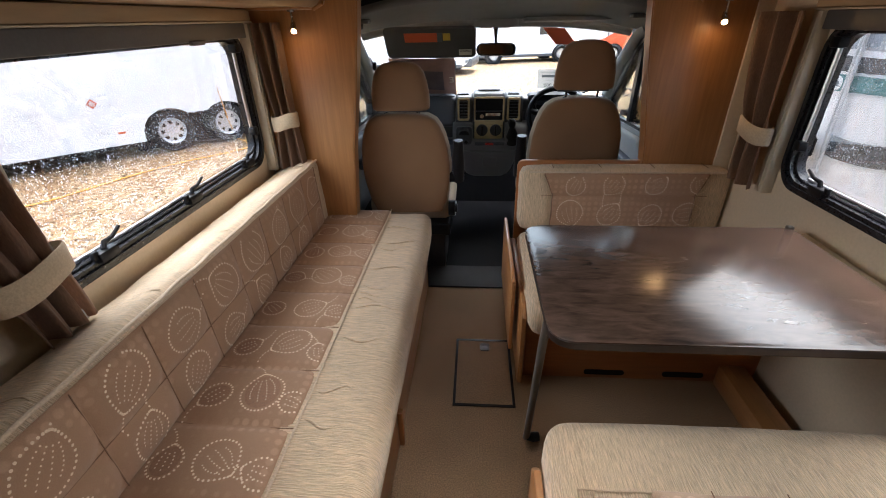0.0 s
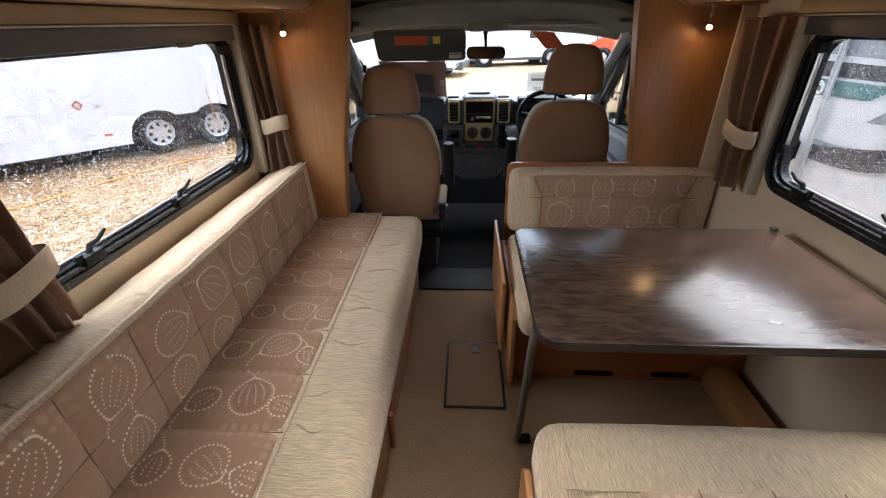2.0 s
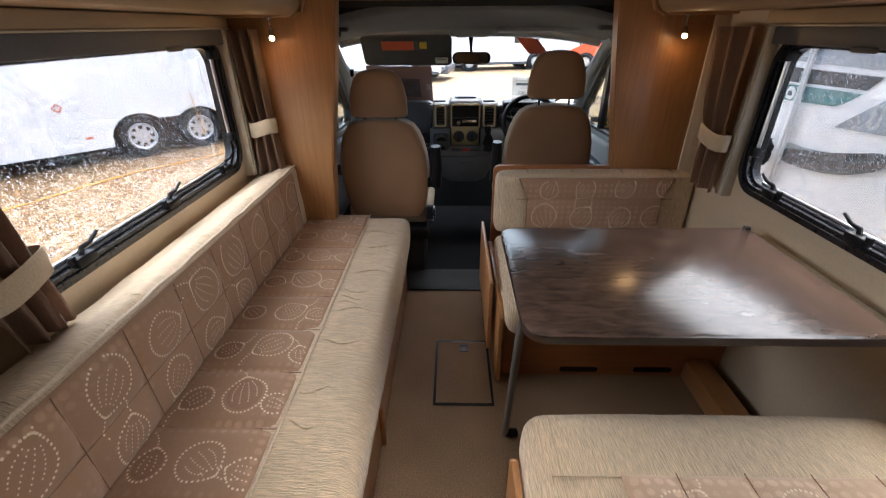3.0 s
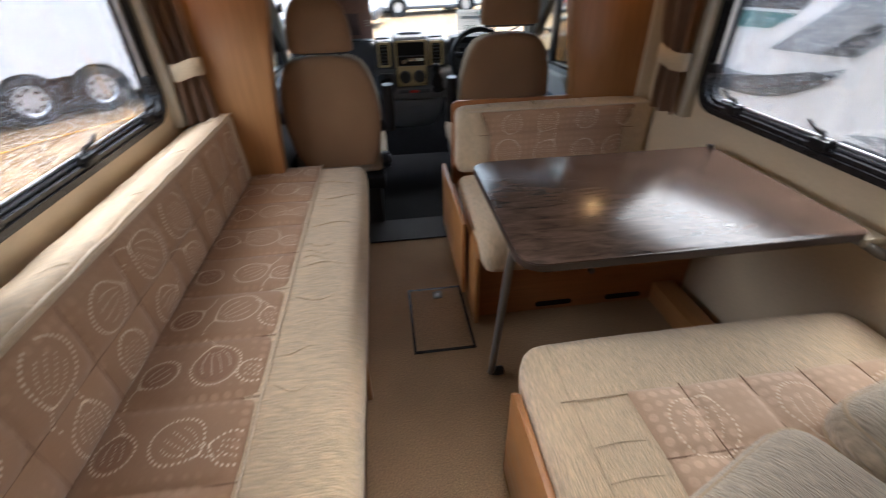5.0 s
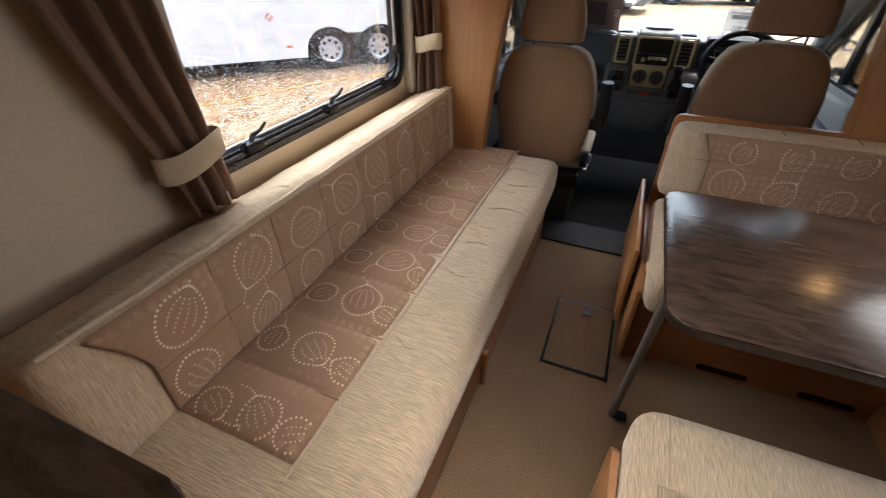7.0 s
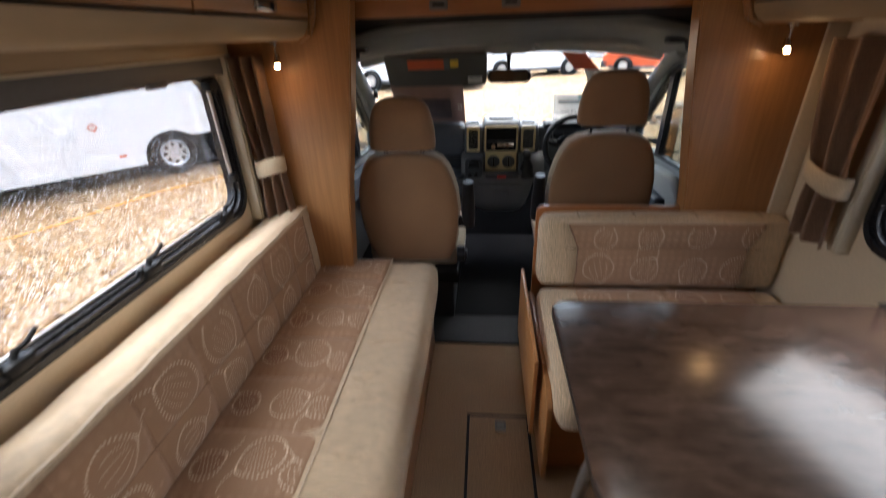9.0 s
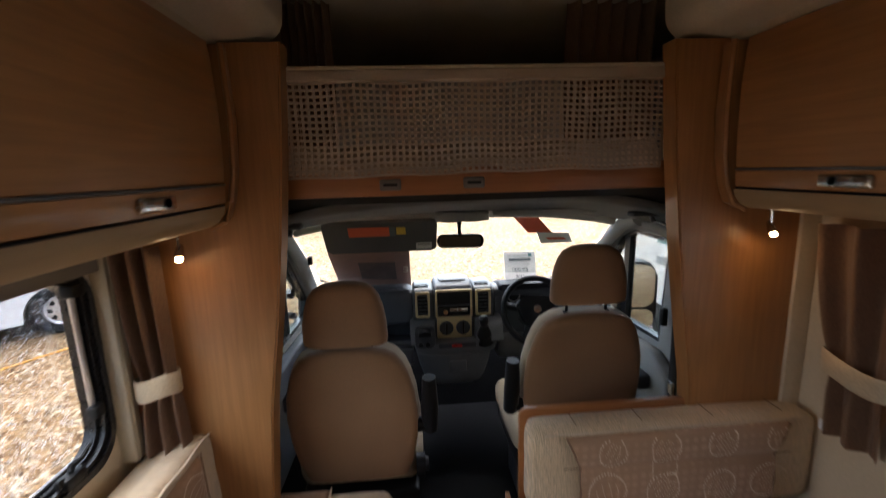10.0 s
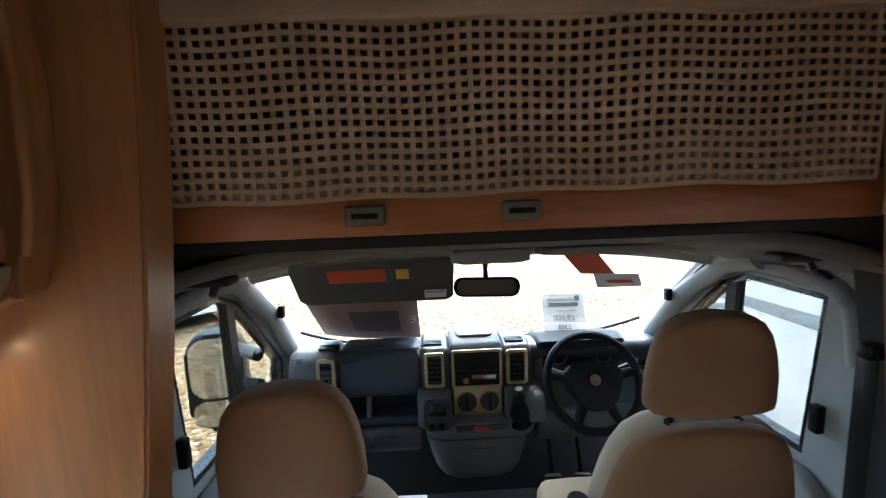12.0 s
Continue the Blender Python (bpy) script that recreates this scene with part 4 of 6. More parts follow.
# ---- floor hatch and cab step ----
h = thing("floor_hatch", (-0.05, 1.68, 0), "black-edged carpeted floor hatch with a small chrome ring", "hatch", kind="structure")
hx0, hx1, hy0, hy1 = -0.178, 0.079, 1.478, 1.891
part("edge_frame", ring([(hx0, hy0), (hx1, hy0), (hx1, hy1), (hx0, hy1)], [(hx0 + 0.011, hy0 + 0.011), (hx1 - 0.011, hy0 + 0.011), (hx1 - 0.011, hy1 - 0.011), (hx0 + 0.011, hy1 - 0.011)], "z", 0.0, 0.005), "black", h, "black plastic edge")
part("lid", box(hx0 + 0.012, hx1 - 0.012, hy0 + 0.012, hy1 - 0.012, 0.0, 0.004), "vinyl_floor", h)
part("pull_ring", ring(round_rect(-0.062, -0.018, 1.808, 1.858, 0.008), round_rect(-0.053, -0.027, 1.819, 1.847, 0.006), "z", 0.004, 0.009), "steel_ring", h, "dull chrome lift ring")
part("ring_plate", box(-0.054, -0.026, 1.818, 1.848, 0.004, 0.0065, 0.001), "steel", h)
solid("floor_cab_step", box(-0.72, 0.72, 2.362, 2.60, -0.04, 0.008, 0.004), "grey_step", "dark grey vinyl step into the cab", "step")
solid("trim_threshold", box(-0.36, 0.12, 2.353, 2.367, 0.0, 0.010, 0.003), "black", "black threshold strip on the floor", "threshold")


# ---- long sofa ----
def sofa():
    s = thing("sofa", (-0.7, 1.42, 0), "long cream and rose-brown leaf-patterned bench sofa under the window", "sofa")
    base = part("base", box(-1.11, -0.365, 0.44, 2.36, 0.0, 0.295, 0.003), "cherry_flat", s, "honey-brown wooden base")
    part("slide_block", box(-0.364, -0.345, 1.28, 1.305, 0.0, 0.17, 0.003), "cherry", base)

    def lean(p):
        """The back leans a little; its top falls off towards the wall."""
        k = max(0, (p.z - 0.44) / 0.35)
        fall = max(0, min(1, (-0.915 - p.x) / 0.19)) * max(0, min(1, (p.z - 0.68) / 0.08))
        return Vector((p.x - (0.018 * k if p.x > -1.0 else 0.0), p.y, p.z - 0.055 * fall))
    seat = part("seat_cushion", cushion(-1.08, -0.335, 0.425, 2.41, 0.30, 0.462, 0.045, 0.010, 0.03), "cream_sofa", s, "cream chenille seat cushion", sharp=80)
    cells = [0.168 + 0.207 * k for k in range(8)]
    seams = [("u", a, 0.0, 0.33) for a in cells]
    p = Panel((-0.560, 0.587, 0.468), (0, 1, 0), (-1, 0, 0), 1.815, 0.345, seams, 0.015)
    p.build(seat, 5, 0.207, ((0.030, 0.085, 0.0), (0.135, 0.125, 0.05), (0.258, 0.100, 1.0)), first=-0.04)
    part("front_welt", tube([(-0.556, 0.55 + 1.85 * k / 40, 0.4735 + 0.0012 * math.sin(k)) for k in range(41)], 0.0035, 6), "piping", seat)
    # gathered folds on the cream front
    bm = bmesh.new()
    rnd = random.Random(31)
    for y in [0.98, 1.10, 1.32, 1.50, 1.545, 1.58, 1.63, 1.78, 1.95, 2.02, 2.18]:
        w = rnd.uniform(0.10, 0.21)
        tube([(-0.555 + w * k / 8, y + 0.014 * math.sin(k * 0.7 + y * 20), 0.4690 + 0.002 * math.sin(math.pi * k / 8)) for k in range(9)], [0.001, 0.003, 0.005, 0.005, 0.005, 0.004, 0.003, 0.002, 0.001], 6, bm)
    part("fabric_creases", bm, "cream_sofa", seat, kind="stuff", sharp=80)
    back = part("back_cushion", cushion(-1.112, -0.882, 0.425, 2.345, 0.455, 0.787, 0.034, 0.006, 0.024, 0.004, shape=lean), "cream_sofa", s, "cream chenille back cushion", sharp=80)
    seams = [("v", 0.130, 0.09, 1.72)] + [("u", 0.075 + 0.210 * k, 0.0, 0.293) for k in range(1, 8)]

    # the near end of the panel is cut off slantwise by the cream end piece
    def slant(b):
        return 0.088 - 0.075 * max(0, (b - 0.15) / 0.143) ** 1.4
    q = Panel((-0.877, 0.50, 0.475), (0, 1, 0), (0, 0, 1), 1.72, 0.293, seams, 0.014, bend=lean, edge=lambda a, b: a - slant(b))
    part("end_piping", tube([q.at(slant(b) + 0.002, b, 0.003) for b in [0.003 + 0.287 * k / 24 for k in range(25)]], 0.004, 6), "seam", back)
    q.build(back, 9, 0.210, ((0.064, 0.118, 0.05), (0.212, 0.150, 0.0)), outline=lambda a, b: a > slant(b), first=0.075)
    part("top_piping", tube([lean(Vector((-0.884 + 0.0015 * math.sin(k * 1.3), 0.45 + 1.88 * k / 60, 0.784 + 0.0015 * math.sin(k * 0.9)))) for k in range(61)], 0.0052, 8), "piping", back)
    for k in range(5):
        y = 0.745 + 0.36 * k
        part("top_seam", tube([lean(Vector((-0.90 - 0.11 * i / 5, y + 0.012 * math.sin(i * 0.8 + k), 0.7925))) for i in range(6)], [0.0018, 0.0017, 0.0016, 0.0014, 0.001, 0.0006], 6), "seam_cream", back)
    part("end_seam", tube([lean(Vector((-0.8745, 2.222, z))) for z in (0.475, 0.55, 0.65, 0.772)], 0.002, 6), "seam", back)
    return s


sofa()


# ---- dinette: two benches, table ----
def bench(name, y0, y1, face, label):
    b = thing(name, (0.6, (y0 + y1) / 2, 0), label, "bench", "dinette benches")
    return b


fb = bench("dinette_bench", 1.66, 2.36, 1, "forward dinette bench with cream and rose-brown cushions")
base = part("base", box(0.125, XR, 1.665, 2.33, 0.0, 0.31, 0.003), "cherry_cross", fb, "cherry wood box base")
for x in (0.47, 0.80):
    part("hand_slot", prism(round_rect(x - 0.085, x + 0.085, 0.022, 0.048, 0.012), "y", 1.6605, 1.667), "black", base, "dark hand slot")
part("base_catch", tube([(0.62, 1.667, 0.20), (0.62, 1.652, 0.20)], 0.014, 16), "steel", base)
part("seat_cushion", cushion(0.118, XR - 0.01, 1.545, 2.21, 0.31, 0.455, 0.04, 0.010, 0.03), "cream_dinette", fb, "cream chenille seat cushion", sharp=80)
sp = Panel((0.27, 1.70, 0.464), (1, 0, 0), (0, 1, 0), 0.70, 0.47, [("u", 0.35, 0, 0.47)], 0.009)
sp.build(fb, 12, 0.18, ((0.1, 0.12, 0.2), (0.24, 0.12, 0.2), (0.38, 0.12, 0.2)))
bk = part("back_cushion", cushion(0.125, XR - 0.012, 2.195, 2.325, 0.455, 0.762, 0.03, 0.008, 0.03), "cream_dinette", fb, "cream chenille back cushion", sharp=80)
sp = Panel((0.215, 2.186, 0.470), (1, 0, 0), (0, 0, 1), 0.76, 0.285, [("v", 0.180, 0, 0.76)], 0.013)


def bench_panel(a, b):
    """Upright sides below, splayed outwards above the sewn line."""
    m = 0.055 - 0.045 * max(0, (b - 0.18) / 0.105)
    return m < a < 0.76 - m


sp.build(bk, 14, 0.185, ((0.088, 0.130, 0.0), (0.236, 0.100, 0.0)), outline=bench_panel, first=0.06)
for sd in (0, 1):
    edge = [(0.055, 0.005), (0.055, 0.09), (0.055, 0.18), (0.032, 0.235), (0.010, 0.283)]
    part("panel_piping", tube([sp.at(0.76 - a if sd else a, b, 0.003) for a, b in edge], 0.0035, 6), "seam", bk)
part("top_piping", tube([(0.16 + 0.88 * k / 30, 2.200, 0.757) for k in range(31)], 0.004, 8), "piping", bk)
for x in (0.27, 0.49, 0.73, 0.97):
    part("top_seam", tube([(x, y, 0.7715) for y in (2.225, 2.26, 2.30)], 0.0015, 6), "seam", bk)
part("back_board", prism(round_rect(0.112, XR, 0.0, 0.775, 0.03), "y", 2.328, 2.352, 0.004), "cherry_cross", fb, "cherry wood back board")
part("side_board", prism([(1.60, 0.02), (2.30, 0.02), (2.30, 0.36), (2.22, 0.40), (1.66, 0.40), (1.60, 0.36)], "x", 0.092, 0.112, 0.005), "cherry_flat", fb, "wooden side board")
part("side_flap", prism([(1.72, 0.10), (2.32, 0.12), (2.32, 0.47), (1.72, 0.45)], "x", 0.058, 0.074, 0.004), "cherry_flat", fb, "loose wooden flap")
for y in (1.86, 2.18):
    part("flap_hinge", box(0.074, 0.094, y - 0.02, y + 0.02, 0.26, 0.29, 0.002), "alu", fb)

rb = bench("dinette_bench", 0.30, 1.03, -1, "rear dinette bench with cream seat cushion and wooden side")
part("base", box(0.105, XR, 0.34, 0.90, 0.0, 0.30, 0.003), "cherry_cross", rb, "cherry wood box base")
part("side_board", prism([(0.30, 0.02), (0.955, 0.02), (0.955, 0.375), (0.93, 0.40), (0.30, 0.40)], "x", 0.055, 0.075, 0.005), "cherry_flat", rb, "wooden side board")
part("side_board_inner", prism([(0.30, 0.02), (0.93, 0.02), (0.93, 0.37), (0.30, 0.37)], "x", 0.082, 0.094, 0.003), "cherry_flat", rb)
sc = part("seat_cushion", cushion(0.095, XR - 0.012, 0.34, 1.04, 0.302, 0.476, 0.055, 0.018, 0.03), "cream_dinette", rb, "plump cream chenille seat cushion", sharp=80)
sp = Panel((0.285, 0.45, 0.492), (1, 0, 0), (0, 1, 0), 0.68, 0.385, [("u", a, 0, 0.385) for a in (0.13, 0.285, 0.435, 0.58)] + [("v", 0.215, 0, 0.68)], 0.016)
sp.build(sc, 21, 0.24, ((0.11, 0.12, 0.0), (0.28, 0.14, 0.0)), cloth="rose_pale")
part("front_seam", tube([(0.13 + 0.93 * k / 30, 0.826, 0.4920 + 0.001 * math.sin(k * 2)) for k in range(31)], 0.002, 6), "seam_cream", sc)
part("side_seam", tube([(0.155, 0.40 + 0.60 * k / 20, 0.4885) for k in range(21)], 0.002, 6), "seam_cream", sc)
part("side_piping", tube([(0.112, 0.38 + 0.61 * k / 20, 0.452) for k in range(21)], 0.004, 8), "piping", sc)
for y in (0.56, 0.638, 0.712):
    part("end_crease", tube([(0.158 + 0.115 * k / 6, y + 0.004 * math.sin(k * 0.5), 0.4900 + 0.0015 * math.sin(math.pi * k / 6)) for k in range(7)], 0.0016, 6), "seam_cream", sc)


def loose_cushion(m, w, h, t, label):
    c = thing("loose_cushion", (0, 0, 0), label, "cushion", "loose back cushions")
    part("pad", cushion(-w / 2, w / 2, -h / 2, h / 2, -t / 2, t / 2, t * 0.42, 0.012, 0.03), "cream_loose", c, sharp=80)
    loop = round_rect(-w / 2 + 0.004, w / 2 - 0.004, -h / 2 + 0.004, h / 2 - 0.004, 0.05)
    for z in (t * 0.30, -t * 0.30):
        part("piping", tube([(*p, z) for p in loop + loop[:1]], 0.005, 6), "seam_cream", c)
    c.matrix_basis = m
    return c


loose_cushion(pose(0.347, 0.443, 0.552, 0, 0, 23), 0.45, 0.28, 0.125, "grey-cream chenille cushion lying loose on the bench")
loose_cushion(pose(0.835, 0.525, 0.550, 3, 0, 10), 0.42, 0.38, 0.12, "cream chenille back cushion lying flat on the bench")
loose_cushion(pose(0.935, 0.63, 0.765, 76, 0, -14), 0.29, 0.32, 0.12, "cream chenille scatter cushion leaning at the wall")

# rail of wood along the wall at the floor under the table
fr = thing("floor_duct", (1.0, 1.35, 0), "low cherry wood duct along the wall under the table", "duct")
part("cover", box(0.93, 1.03, 0.92, 1.66, 0.0, 0.10, 0.004), "cherry_flat", fr)


def table():
    t = thing("dinette_table", (0.55, 1.36, 0), "dark walnut laminate dinette table with one folding leg", "table")
    pts = []
    x0, x1, y0, y1 = 0.085, 1.02, 1.04, 1.69
    for cx, cy, a0, r in ((x1 - 0.03, y1 - 0.03, 0, 0.03), (x0 + 0.055, y1 - 0.055, 90, 0.055), (x0 + 0.06, y0 + 0.06, 180, 0.06), (x1 - 0.03, y0 + 0.03, 270, 0.03)):
        for k in range(7):
            a = radians(a0 + 15 * k)
            pts.append((cx + r * math.cos(a), cy + r * math.sin(a)))
    top = part("tabletop", prism(pts, "z", 0.697, 0.722, 0.004, 2), "walnut", t, "glossy dark walnut laminate top")
    o = [(0.5525 + (x - 0.5525) * 1.0022, 1.365 + (y - 1.365) * 1.0032) for x, y in pts]
    part("edge_strip", ring(o, pts, "z", 0.700, 0.7185), "dark_edge", top)
    part("worn_mark", prism([(0.665, 1.135), (0.69, 1.128), (0.705, 1.138), (0.68, 1.146)], "z", 0.7222, 0.7226), "steel", top, "small pale scuff")
    part("corner_cap", box(1.0, 1.022, 1.672, 1.692, 0.70, 0.732, 0.003), "dark_edge", top)
    leg = part("leg", tube([(0.100, 1.165, 0.694), (0.098, 1.19, 0.60), (0.104, 1.318, 0.05), (0.104, 1.326, 0.022)], 0.0125, 12), "steel", t, "grey tubular folding leg")
    part("foot", tube([(0.106, 1.326, 0.026), (0.128, 1.328, 0.022), (0.150, 1.332, 0.020)], [0.014, 0.018, 0.017], 14), "black", leg, "dark rubber foot")
    part("leg_hinge", box(0.09, 0.14, 1.12, 1.20, 0.676, 0.696, 0.003), "steel", t)
    part("under_rail", box(0.20, 0.94, 1.33, 1.37, 0.675, 0.696, 0.002), "steel", t)
    hk = part("wall_bracket", tube([(1.0, 1.075, 0.69), (1.035, 1.06, 0.675), (1.07, 1.03, 0.655), (1.085, 1.01, 0.652)], [0.010, 0.012, 0.014, 0.013], 12), "steel", t, "grey wall hook")
    part("wall_rail", box(1.02, XR, 1.05, 1.70, 0.668, 0.694, 0.003), "channel", t)
    return t


table()

# ---- sideboard at the rear end of the sofa ----
sb = thing("sideboard", (-0.75, 0.1, 0), "wooden sideboard with a dark walnut worktop", "sideboard")
pts = [(XL, 0.375), (XL, -0.35), (-0.385, -0.35)] + [(-0.445 + 0.06 * math.cos(radians(a)), 0.315 + 0.06 * math.sin(radians(a))) for a in (0, 15, 30, 45, 60, 75, 90)]
part("worktop", prism(pts, "z", 0.872, 0.90, 0.004), "walnut", sb, "dark walnut laminate worktop")
part("cabinet", box(XL, -0.42, -0.33, 0.345, 0.0, 0.87, 0.003), "cherry", sb)

# ---- the cab shell ----
solid("floor_cab", box(-0.92, 0.92, 2.60, 3.95, -0.05, 0.0), "cab_floor", "black rubber cab floor", "floor")
solid("wall_firewall", box(-0.92, 0.92, 3.92, 3.97, 0.0, 0.735), "cab_floor", "dark cab bulkhead under the dashboard", "firewall")


def headlining():
    bm = bmesh.new()
    nx, ny = 40, 16
    rows = []
    for j in range(ny + 1):
        v = j / ny
        row = []
        for i in range(nx + 1):
            u = 2 * i / nx - 1
            y = 2.46 + (3.10 - 0.10 * u * u - 2.46) * v
            z = 1.472 - 0.085 * v ** 1.5 - (0.15 - 0.06 * v) * abs(u) ** 3.2
            row.append(bm.verts.new((0.90 * u, y + 0.05 * u * u * (1 - v), z)))
        rows.append(row)
    for a, b in zip(rows, rows[1:]):
        for i in range(nx):
            bm.faces.new((a[i], a[i + 1], b[i + 1], b[i]))
    # rolled rear lip
    prev = rows[0]
    for dy, dz in ((-0.012, 0.008), (-0.016, 0.022), (-0.012, 0.034)):
        cur = [bm.verts.new(v.co + Vector((0, dy, dz))) for v in rows[0]]
        for i in range(nx):
            bm.faces.new((prev[i], prev[i + 1], cur[i + 1], cur[i]))
        prev = cur
    bmesh.ops.solidify(bm, geom=bm.faces[:], thickness=0.01)
    solid("ceiling_cab", bm, "headliner", "pale grey moulded cab headlining", "headlining", sharp=60)


headlining()
solid("ceiling_cab_gap", box(-0.92, 0.92, 2.412, 2.47, 1.488, 1.514), "dark_lining", "dark felt lining between bed and cab roof", "lining")
arch = [(0.90 * u / 10, 1.478 - 0.15 * abs(u / 10) ** 3.2) for u in range(-10, 11)]
solid("trim_cab_arch_lining", prism(arch + [(0.90, 1.516), (-0.90, 1.516)], "y", 2.482, 2.53), "dark_lining", "dark felt lining closing the gap over the headlining", "lining")
for s in (-1, 1):
    solid("trim_cab_side_lining", prism([(s * 0.70, 1.514), (s * 0.80, 1.40), (s * 0.855, 1.1), (s * 0.86, 0.3), (s * 0.94, 0.3), (s * 0.94, 1.514)], "y", 2.40, 2.61), "dark_lining", "grey lining where cab and body join", "lining")

for s in (-1, 1):
    solid("wall_cab_roof_side", box(*sorted((s * 0.905, s * 1.085)), 2.40, 3.64, 1.30, 1.514), "dark_lining", "dark lining closing the cab roof side", "lining")


def screen_point(u, v):
    """u from -1 to 1 across, v from 0 at the foot to 1 at the head."""
    y0, y1 = 3.60 + 0.26 * (1 - u * u), 3.13 + 0.03 * (1 - u * u)
    z0, z1 = 0.95 - 0.17 * (1 - abs(u) ** 3), 1.305 + 0.06 * (1 - abs(u) ** 3)
    return Vector(((0.80 - 0.0 * v) * u, y0 + (y1 - y0) * v, z0 + (z1 - z0) * v))


def sheet(u0, u1, v0, v1, lift, nu=16, nv=6, skew=0.0):
    bm = bmesh.new()
    rows = [[bm.verts.new(screen_point(u0 + (u1 - u0) * i / nu + skew * j / nv, v0 + (v1 - v0) * j / nv) + Vector((0, -lift * 0.6, -lift * 0.75))) for i in range(nu + 1)] for j in range(nv + 1)]
    for a, b in zip(rows, rows[1:]):
        for i in range(nu):
            bm.faces.new((a[i], a[i + 1], b[i + 1], b[i]))
    return bm


ws = thing("window_windscreen", (0, 3.4, 0.9), "raked curved windscreen of the cab", "windscreen", kind="structure")
g = part("pane", sheet(-1, 1, 0, 1, 0.0, 30, 10), "screen_glass", ws)
g.visible_shadow = False
bm = bmesh.new()
tube([screen_point(-1 + 2 * k / 30, 0.0) for k in range(31)], 0.007, 8, bm)
part("foot_seal", bm, "rubber", ws)
part("head_band", tube([screen_point(-1 + 2 * k / 30, 1.0) + Vector((0, -0.015, 0.004)) for k in range(31)], 0.022, 10), "headliner", ws)
for s in (-1, 1):
    # windscreen pillar, with the dark seal towards the glass
    a = [screen_point(s, 0.0) + Vector((s * 0.045, -0.03, -0.06)), screen_point(s, 0.5) + Vector((s * 0.035, -0.03, 0)), screen_point(s, 1.0) + Vector((s * 0.03, -0.05, -0.01)), Vector((s * 0.83, 2.92, 1.345))]
    part("pillar_trim", tube(a, [0.042, 0.034, 0.032, 0.038], 14), "headliner", ws, "pale grey windscreen pillar trim", sharp=60)
    part("grab_bracket", box(*sorted((s * 0.775, s * 0.80)), 3.33, 3.36, 1.10, 1.15, 0.006), "black", ws)

wp = thing("wiper", (0, 3.85, 0.86), "black windscreen wipers resting at the foot", "wiper")
for a, b in (((-0.55, -0.02), (0.03, 0.05)), ((0.0, -0.02), (0.55, 0.05))):
    part("blade", tube([screen_point(a[0] + (b[0] - a[0]) * k / 8, 0.04 + 0.03 * k / 8) + Vector((0, 0.03, -0.012)) for k in range(9)], 0.006, 6), "black", wp)

# ---- cab doors ----
BELT = [(2.70, 0.80), (3.08, 0.79), (3.50, 0.755)]


def cab_door(s):
    d = thing("door_cab_west" if s < 0 else "door_cab_east", (s * 0.88, 3.1, 0), "grey-trimmed cab door with a tall window", "door", kind="structure")
    x0, x1 = s * 0.86, s * 0.92
    outer = [(2.61, 1.42), (3.02, 1.42), (3.20, 1.34), (3.66, 0.93), (3.70, 0.30), (2.61, 0.30)]
    hole = [(2.72, 1.275), (3.02, 1.275), (3.14, 1.225), (3.52, 0.86), (3.50, 0.765), (2.76, 0.795)]
    part("shell", ring(outer, hole, "x", *sorted((x0, x1))), "headliner", d, sharp=25)
    rim = smooth([(2.62, 1.12), (2.66, 1.27), (2.78, 1.31), (3.02, 1.312), (3.17, 1.262), (3.36, 1.09), (3.53, 0.905), (3.565, 0.80), (3.56, 0.70)], 6)
    part("window_surround", tube([(s * 0.862, y, z) for y, z in rim], 0.029, 12), "headliner", d, "pale grey rounded window surround", sharp=80)
    part("surround_seal", tube([(s * 0.846, y + 0.012, z + 0.030) for y, z in rim[8:]], 0.007, 8), "rubber", d)
    part("seal", ring(hole, [(2.738, 1.258), (3.01, 1.258), (3.13, 1.21), (3.498, 0.858), (3.482, 0.783), (2.775, 0.812)], "x", *sorted((s * 0.864, s * 0.905))), "rubber", d)
    part("quarter_post", prism([(3.085, 0.78), (3.135, 0.78), (3.115, 1.25), (3.065, 1.26)], "x", *sorted((s * 0.868, s * 0.90))), "black", d, "black upright bar of the quarter light")
    gl = part("pane", prism([(2.73, 1.265), (3.01, 1.265), (3.135, 1.215), (3.505, 0.86), (3.49, 0.775), (2.77, 0.805)], "x", *sorted((s * 0.882, s * 0.886))), "screen_glass", d)
    gl.visible_shadow = False
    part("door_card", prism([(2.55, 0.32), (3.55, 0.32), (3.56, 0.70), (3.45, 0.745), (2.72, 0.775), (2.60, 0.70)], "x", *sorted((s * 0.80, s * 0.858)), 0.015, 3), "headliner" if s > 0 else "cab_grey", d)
    part("armrest", box(*sorted((s * 0.74, s * 0.80)), 2.70, 3.25, 0.60, 0.67, 0.015, 3), "dash", d)
    part("lock_pull", box(*sorted((s * 0.825, s * 0.85)), 2.685, 2.715, 0.90, 0.98, 0.006), "black", d, "black lock catch")
    return d


cab_door(-1), cab_door(1)


def seat_belt(s):
    b = thing("seat_belt", (s * 0.80, 2.54, 0.5), "black seat belt hanging on the cab side", "seat belt", "cab seat belts")
    part("webbing", box(*sorted((s * 0.797, s * 0.80)), 2.525, 2.575, 0.45, 1.20, 0.001), "black", b)
    part("guide_loop", box(*sorted((s * 0.785, s * 0.825)), 2.53, 2.57, 1.17, 1.21, 0.010, 3), "black", b)
    part("reel_cover", box(*sorted((s * 0.80, s * 0.856)), 2.53, 2.66, 0.40, 0.62, 0.02, 3), "black", b)
    part("buckle_tongue", box(*sorted((s * 0.790, s * 0.804)), 2.53, 2.57, 0.66, 0.72, 0.004), "chrome", b)


